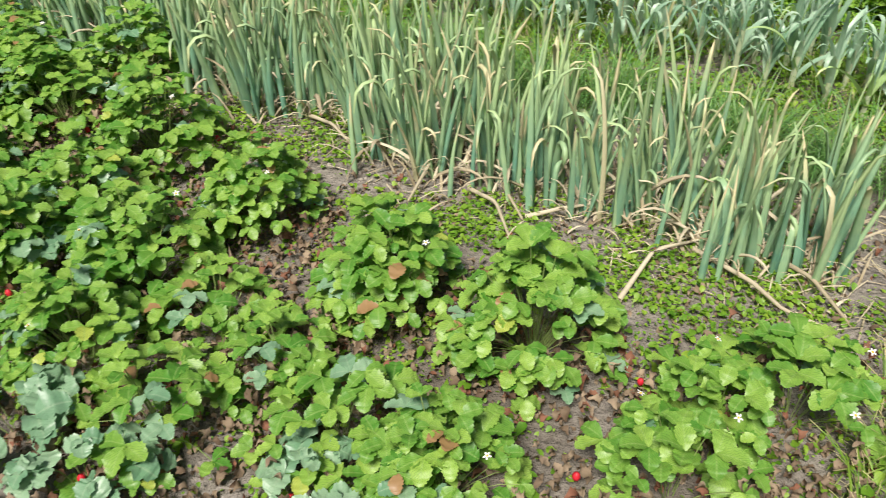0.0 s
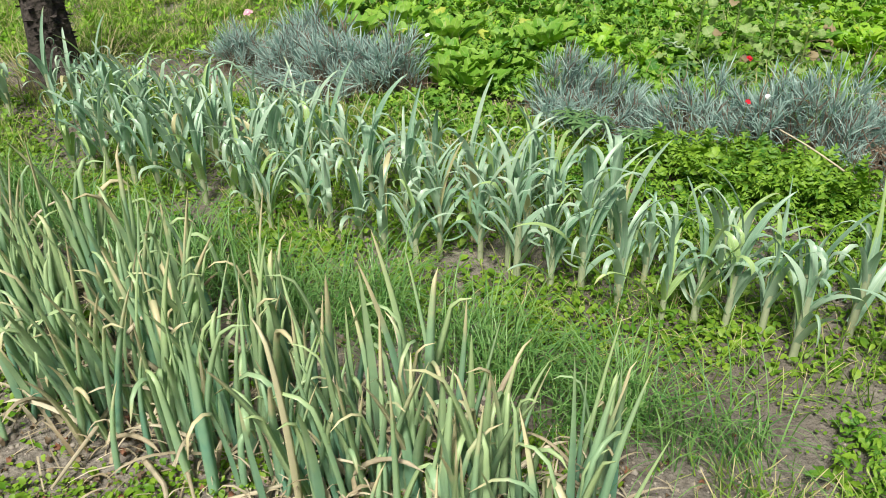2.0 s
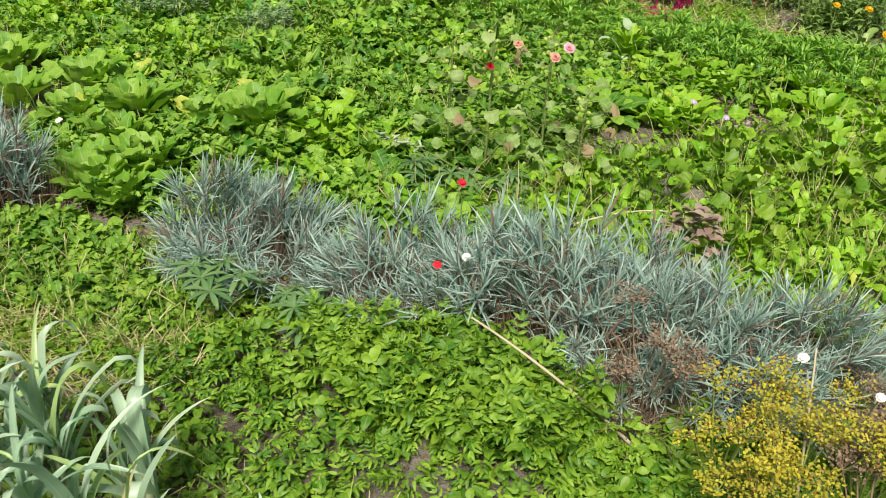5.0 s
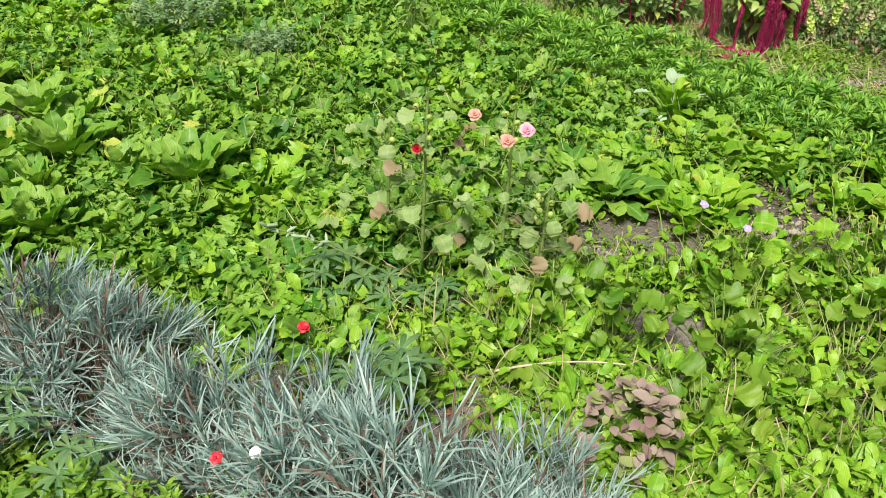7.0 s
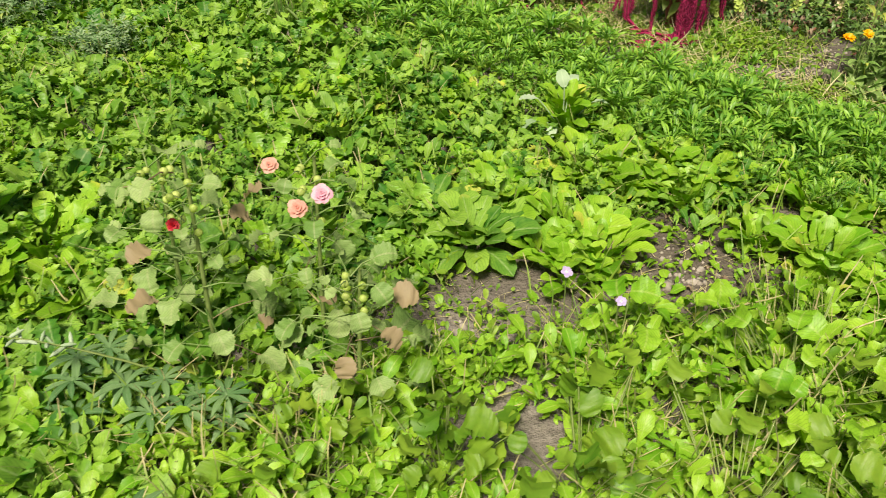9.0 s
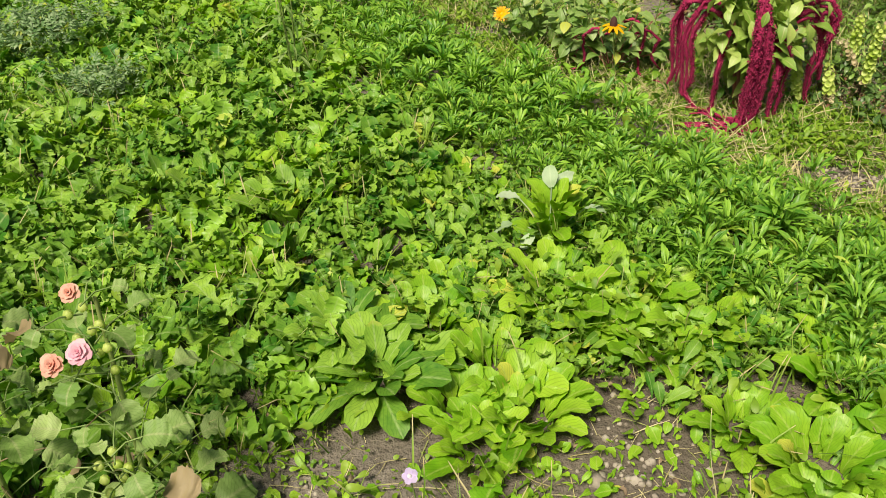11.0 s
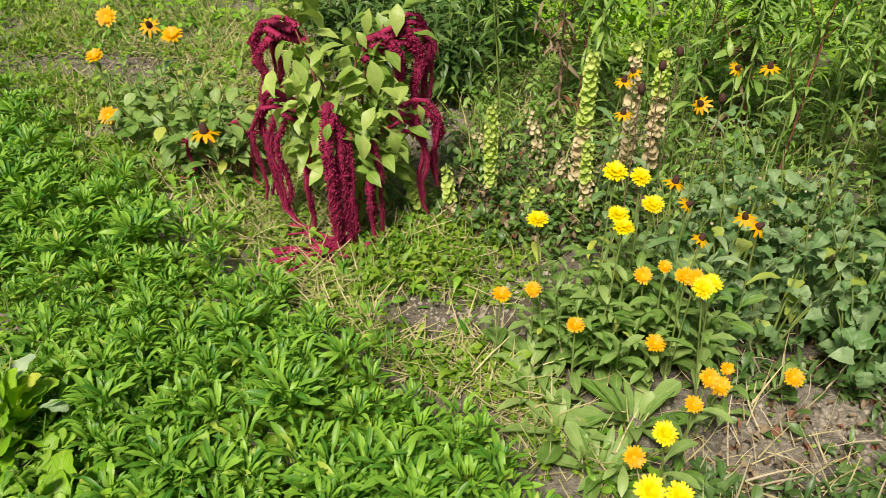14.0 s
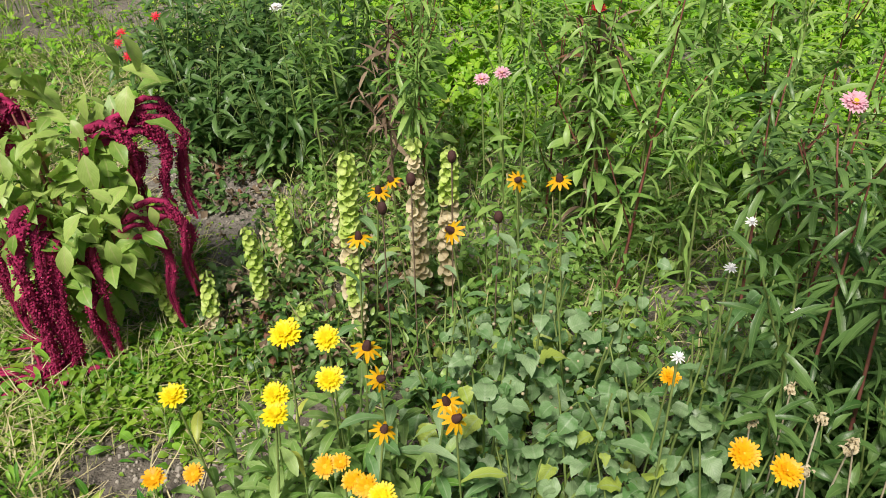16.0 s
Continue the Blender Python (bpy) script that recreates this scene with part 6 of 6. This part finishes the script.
cover("lawn_grass", LAWN, 34000, BL, (0.7, 1.8), (-0.6, 0.3), M_GRASS, "rough green grass beyond the beds", (0, 0.005), clump=0.2)
cover("lawn_weeds", LAWN, 20000, SPOON, (0.03, 0.09), (0.0, 0.9), M_BRIGHT, "leafy weeds in the grass", (0, 0.05), clump=0.3, per=4)
UNDER = [(4.9, 7.5), (5.4, 7.05), (5.6, 6.85), (6.2, 6.6), (7.4, 6.2), (7.4, 8.4), (6.0, 8.9), (4.7, 8.7)]
cover("border_undergrowth", UNDER, 9000, SPOON, (0.03, 0.06), (-0.6, 0.9), M_ASTER, "tangled green undergrowth in the flower border", (0.0, 0.16), clump=0.3, per=4)
cover("border_grass", UNDER, 7000, BL, (0.6, 2.0), (-0.8, 0.3), M_GRASS, "grass in the flower border", (0.0, 0.02), clump=0.3)
cover("border_litter", UNDER, 2500, HAYB, (0.5, 1.6), (-1.5, -0.6), M_HAY, "dry stalks and litter in the border", (0.0, 0.06), clump=0.3)
cover("cut_hay", [(0.9, 4.6), (1.5, 4.35), (1.75, 4.1), (1.5, 3.95), (1.0, 4.3)], 900, HAYB, (0.4, 1.3), (-1.5, -0.9), M_HAY, "dry cut grass in the weeds", (0.01, 0.055), gaps=(), clump=0.2)
cover("cut_hay", NEAR, 300, HAYB, (0.5, 1.6), (-1.5, -0.9), M_HAY, "dry stalks lying in the weeds", (0.004, 0.05), gaps=(), clump=0.3)
cover("strawberry_weeds", [(-1.9, 3.4), (-0.9, 1.5), (0.4, 0.9), (1.5, 1.4), (0.9, 2.0), (-1.0, 3.5)], 2500, MITE + SPOON, (0.012, 0.04), (-0.3, 0.9), M_WEED, "small weeds between the strawberries", (0.0, 0.03), gaps=(), clump=0.2)
YARD = [(-2.5, 5.7), (-1.0, 5.6), (0.0, 5.8), (0.6, 5.95), (0.6, 7.2), (-2.5, 7.3)]
cover("yard_grass", YARD, 8000, BL, (0.6, 1.8), (-0.7, 0.3), M_GRASS, "rough grass round the old trunk", (0.0, 0.01), gaps=(), clump=0.2)
cover("yard_weeds", YARD, 3600, SPOON, (0.03, 0.08), (0.0, 1.2), M_BRIGHT, "leafy weeds round the old trunk", (0.0, 0.04), gaps=(), clump=0.3, per=4)
cover("yard_hay", YARD, 1500, HAYB, (0.5, 1.6), (-1.5, -0.9), M_HAY, "dry grass litter round the old trunk", (0.004, 0.02), gaps=(), clump=0.3)
FRONT = [(0.75, 5.0), (0.95, 4.6), (1.35, 4.35), (1.7, 4.4), (1.55, 4.7), (1.2, 4.95)]
cover("bed_front_weeds", FRONT, 1500, LOBED + SPOON, (0.03, 0.09), (0.1, 1.2), M_SALAD, "leafy weeds in front of the pinks", (0.0, 0.05), gaps=(), clump=0.1)
cover("bed_front_weeds", FRONT, 500, TREFOIL, (0.04, 0.09), (-0.1, 1.0), M_ELDER, "ground elder in front of the pinks", (0.0, 0.06), gaps=(), clump=0.1)
cover("bed_front_grass", FRONT, 500, BL, (0.5, 1.5), (-0.8, 0.3), M_GRASS, "grass in front of the pinks", (0.0, 0.01), gaps=(), clump=0.1)
TRACK = [(4.7, 7.32), (5.0, 7.4), (5.15, 7.2), (5.08, 6.88), (4.85, 6.88)]
cover("track_grass", TRACK, 250, BL, (0.4, 1.3), (-0.9, 0.2), M_GRASS, "grass on the worn track", (0.0, 0.005), gaps=(), clump=0.35, scale=6)
cover("track_weeds", TRACK, 450, MITE + SPOON, (0.012, 0.04), (-0.3, 0.9), M_WEED, "small weeds on the worn track", (0.0, 0.02), gaps=(), clump=0.35, scale=6)
cover("track_hay", TRACK, 350, HAYB, (0.4, 1.2), (-1.5, -1.0), M_HAY, "dry cut grass on the worn track", (0.004, 0.02), gaps=(), clump=0.2)
cover("row_weeds", ROWB, 6500, SPOON + MITE, (0.02, 0.055), (-0.2, 1.0), M_WEED, "small weeds between the sweet williams", (0.0, 0.04), gaps=(), clump=0.3)
cover("border_dead_leaves", [(4.8, 7.95), (5.5, 7.95), (5.45, 7.2), (5.1, 7.15), (4.8, 7.3)], 900, CRISP, (0.02, 0.05), (-0.8, 0.8), M_DEAD, "brown shrivelled leaves under the bells of Ireland", (0.01, 0.09), gaps=(), clump=0.2)
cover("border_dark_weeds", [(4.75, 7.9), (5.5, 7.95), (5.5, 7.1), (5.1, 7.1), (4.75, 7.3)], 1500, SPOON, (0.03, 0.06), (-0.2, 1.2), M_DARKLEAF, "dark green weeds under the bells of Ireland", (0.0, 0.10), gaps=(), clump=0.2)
NOOK = [(4.2, 8.7), (4.6, 8.75), (4.8, 8.05), (4.45, 8.0)]
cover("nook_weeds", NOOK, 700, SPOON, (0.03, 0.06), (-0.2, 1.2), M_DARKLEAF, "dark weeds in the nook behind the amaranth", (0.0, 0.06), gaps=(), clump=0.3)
cover("nook_litter", NOOK, 500, CRISP, (0.03, 0.06), (-0.5, 0.5), M_DEAD, "dead leaves in the nook behind the amaranth", (0.005, 0.03), gaps=(), clump=0.2)
cover("bed_edge_weeds", [(0.8, 5.8), (1.3, 5.0), (2.2, 4.7), (2.4, 5.05), (1.8, 5.5), (1.2, 5.9)], 3000, LOBED + SPOON, (0.04, 0.10), (0.2, 1.3), M_SALAD, "leafy weeds behind the pinks", (0.0, 0.05), clump=0.0)
EDGE = [(-0.8, 5.7), (0.2, 5.15), (1.1, 4.75), (1.9, 4.4), (1.6, 4.05), (0.6, 4.6), (-0.8, 5.2)]
cover("edge_weeds", EDGE, 5200, MITE + SPOON, (0.014, 0.05), (-0.3, 1.0), M_WEED, "weeds along the edge of the leek bed", (0.0, 0.04), gaps=(), clump=0.3)
cover("edge_grass", EDGE, 4000, BL, (0.5, 1.5), (-0.8, 0.3), M_GRASS, "grass along the edge of the leek bed", (0.0, 0.01), gaps=(), clump=0.3)
cover("edge_hay", EDGE, 1200, HAYB, (0.4, 1.4), (-1.5, -0.9), M_HAY, "dry cut grass along the bed", (0.004, 0.02), gaps=(), clump=0.3)
cover("dill_weeds", [(2.6, 3.5), (3.0, 3.75), (3.5, 3.5), (3.6, 3.0), (3.0, 2.8)], 3200, MITE + SPOON + PINNATE, (0.02, 0.06), (-0.3, 1.0), M_WEED, "weeds among the dill", (0.0, 0.05), gaps=(), clump=0.2)
CORNER = [(0.9, 1.3), (1.3, 1.9), (1.6, 2.5), (2.2, 2.2), (2.4, 1.4), (1.6, 0.8)]
cover("corner_grass", CORNER, 4000, BL, (0.5, 1.5), (-0.8, 0.3), M_GRASS, "grass at the end of the onion row", (0.0, 0.01), gaps=(), clump=0.3)
cover("corner_hay", CORNER, 1300, HAYB, (0.4, 1.4), (-1.5, -0.9), M_HAY, "dry litter at the end of the onion row", (0.004, 0.02), gaps=(), clump=0.3)
BACKG = [(4.8, 8.9), (6.2, 8.3), (7.5, 7.8), (8.6, 8.5), (8.2, 11.6), (3.8, 11.6), (4.2, 9.4)]
cover("back_greens", BACKG, 15000, SPOON + LOBED, (0.05, 0.13), (0.2, 1.3), M_BRIGHT, "bright leafy greens behind the border", (0, 0.08), gaps=(), clump=0.15, per=4)
pods = Geo()
pp = rng.normal(0, 1, (60, 3)) * (0.11, 0.10, 0.05) + (5.74, 6.98, 0.27)
pods.add(ball_tpl(4, 6), mats_of(pp, np.zeros(60), np.zeros(60), rng.uniform(0.003, 0.006, 60)))
stuff("seed_pods", pods, M_DRYBELL, "tiny cream seed pods in the grey-green bush", "seed pods")
cover("cut_hay", [(5.1, 6.6), (5.3, 6.0), (5.6, 5.8), (6.0, 6.2), (5.7, 6.5)], 260, HAYB, (0.5, 1.6), (-1.5, -0.7), M_HAY, "dry straw under the marigolds", (0.004, 0.05), gaps=(), clump=0.2)
cover("patch_seedlings", [(3.0, 5.0), (4.3, 5.0), (4.4, 5.9), (3.6, 5.6), (3.0, 5.4)], 900, MITE + SPOON, (0.012, 0.045), (0.0, 1.0), M_BRIGHT, "seedlings on the bare patches", (0.0, 0.02), gaps=(), clump=0.3)
cover("patch_straw", [(3.0, 5.0), (4.3, 5.0), (4.4, 5.9), (3.6, 5.6), (3.0, 5.4)], 350, HAYB, (0.3, 1.0), (-1.5, -1.1), M_HAY, "straw bits on the bare patches", (0.004, 0.012), gaps=(), clump=0.0)
cover("fallen_leaves", GARDEN, 2400, CRISP, (0.02, 0.05), (-0.4, 0.5), M_DEAD, "brown fallen leaves and litter on the soil", (0.004, 0.02), gaps=(), clump=0.3)
cover("strawberry_litter", [(-1.9, 3.0), (-0.9, 1.6), (0.4, 1.1), (1.2, 1.5), (0.3, 2.1), (-1.2, 3.4)], 3000, CRISP, (0.02, 0.05), (-0.7, 0.7), M_DEAD, "dead brown leaves between the strawberries", (0.004, 0.04), gaps=(), clump=0)
cover("straw_litter", [(-1.9, 3.9), (0.8, 2.1), (1.4, 1.8), (1.6, 2.4), (0.2, 3.2), (-1.6, 4.4)], 900, BL, (0.5, 1.6), (-1.5, -1.0), M_DRYONION, "dry onion leaves littering the soil", (0.006, 0.02), gaps=(), clump=0)
clods = Geo()
pc = np.concatenate([np.array([(cx, cy)]) + rng.normal(0, 0.55, (170, 2)) * (rx, ry) for cx, cy, rx, ry in BARE])
clods.add(ball_tpl(4, 5), mats_of(np.column_stack([pc, ground_z(pc)]), rng.uniform(0, 6, len(pc)), rng.uniform(-1, 1, len(pc)), rng.gamma(2, 0.0018, len(pc)) + 0.002))
stuff("soil_clods", clods, M_CLOD, "small crumbly clods on bare soil", "soil")

cover("bed_gap_greens", [(3.4, 5.8), (4.25, 5.65), (4.6, 6.0), (4.1, 6.5), (3.5, 6.7)], 1600, SPOON + LOBED, (0.03, 0.09), (0.2, 1.4), M_SALAD, "leafy seedlings filling the bed", (0.0, 0.06), gaps=(), clump=0.0, per=4)
cover("feathery_weeds", [(1.05, 7.35), (1.3, 7.25), (1.6, 7.4), (1.6, 7.7), (1.2, 7.75)], 420, PINNATE, (0.05, 0.09), (0.0, 1.2), M_GREY, "pale feathery weeds in the bed", (0.02, 0.16), gaps=(), clump=0.0, per=4)
cover("feathery_weeds", [(1.7, 6.95), (1.95, 6.9), (2.05, 7.1), (1.8, 7.2)], 180, PINNATE, (0.05, 0.08), (0.0, 1.2), M_GREY, "pale feathery weeds in the bed", (0.02, 0.14), gaps=(), clump=0.0, per=4)
cover("amaranth_foot_weeds", [(4.45, 7.1), (4.75, 7.25), (4.9, 7.5), (5.05, 7.3), (4.85, 7.0), (4.55, 6.95)], 1100, SPOON + TREFOIL[:1], (0.02, 0.05), (-0.1, 1.1), M_WEED, "bright chickweed at the foot of the amaranth", (0.0, 0.05), gaps=(), clump=0.2, per=4)
cover("path_clumps", PATHP, 1700, SPOON + LANCE, (0.03, 0.08), (0.1, 1.3), M_WILLIAM, "tufts of leafy weeds on the path", (0.0, 0.03), clump=0.55, scale=5, per=6, spread=0.035)
cover("pinks_foot_weeds", [(2.3, 4.5), (3.2, 4.05), (3.5, 4.3), (2.6, 4.8)], 1100, SPOON + TREFOIL[:1], (0.02, 0.06), (0.0, 1.2), M_WEED, "leafy weeds behind the pinks", (0.0, 0.06), gaps=(), clump=0.1, per=4)
DRYEND = [(5.35, 6.15), (5.6, 5.85), (6.3, 6.3), (6.15, 6.75), (5.6, 6.85)]
# Dark weeds and litter here stand in for shade under the grey bushes.
cover("front_weeds", DRYEND, 1900, SPOON + LANCE, (0.03, 0.07), (-0.2, 1.2), M_DARKLEAF, "dark leafy weeds standing in for shade at the front of the border", (0.0, 0.06), clump=0.3, per=4)
cover("front_dry_stems", DRYEND, 260, HAYB, (0.6, 1.8), (-1.3, 0.2), M_DRYONION, "tangle of thin dry stems at the front of the border", (0.0, 0.05), gaps=(), clump=0.3)
cover("front_litter", DRYEND, 500, CRISP, (0.02, 0.045), (-0.5, 0.5), M_DEAD, "brown dead leaves deepening the shade at the front of the border", (0.004, 0.02), gaps=(), clump=0.2)
cover("sprawling_weeds", [(3.1, 4.6), (3.7, 4.55), (3.85, 5.1), (3.2, 5.12)], 650, SPOON + TREFOIL[:2], (0.025, 0.07), (0.0, 1.2), M_BRIGHT, "yellow-green weeds between the round-leaved plants", (0.0, 0.05), gaps=(), clump=0.1, per=4)
cover("weed_stalks", NEAR, 320, HAYB, (0.8, 2.2), (-1.4, 0.3), M_HAY, "thin dry stalks standing in the weeds", (0.0, 0.06), gaps=(), clump=0.3)
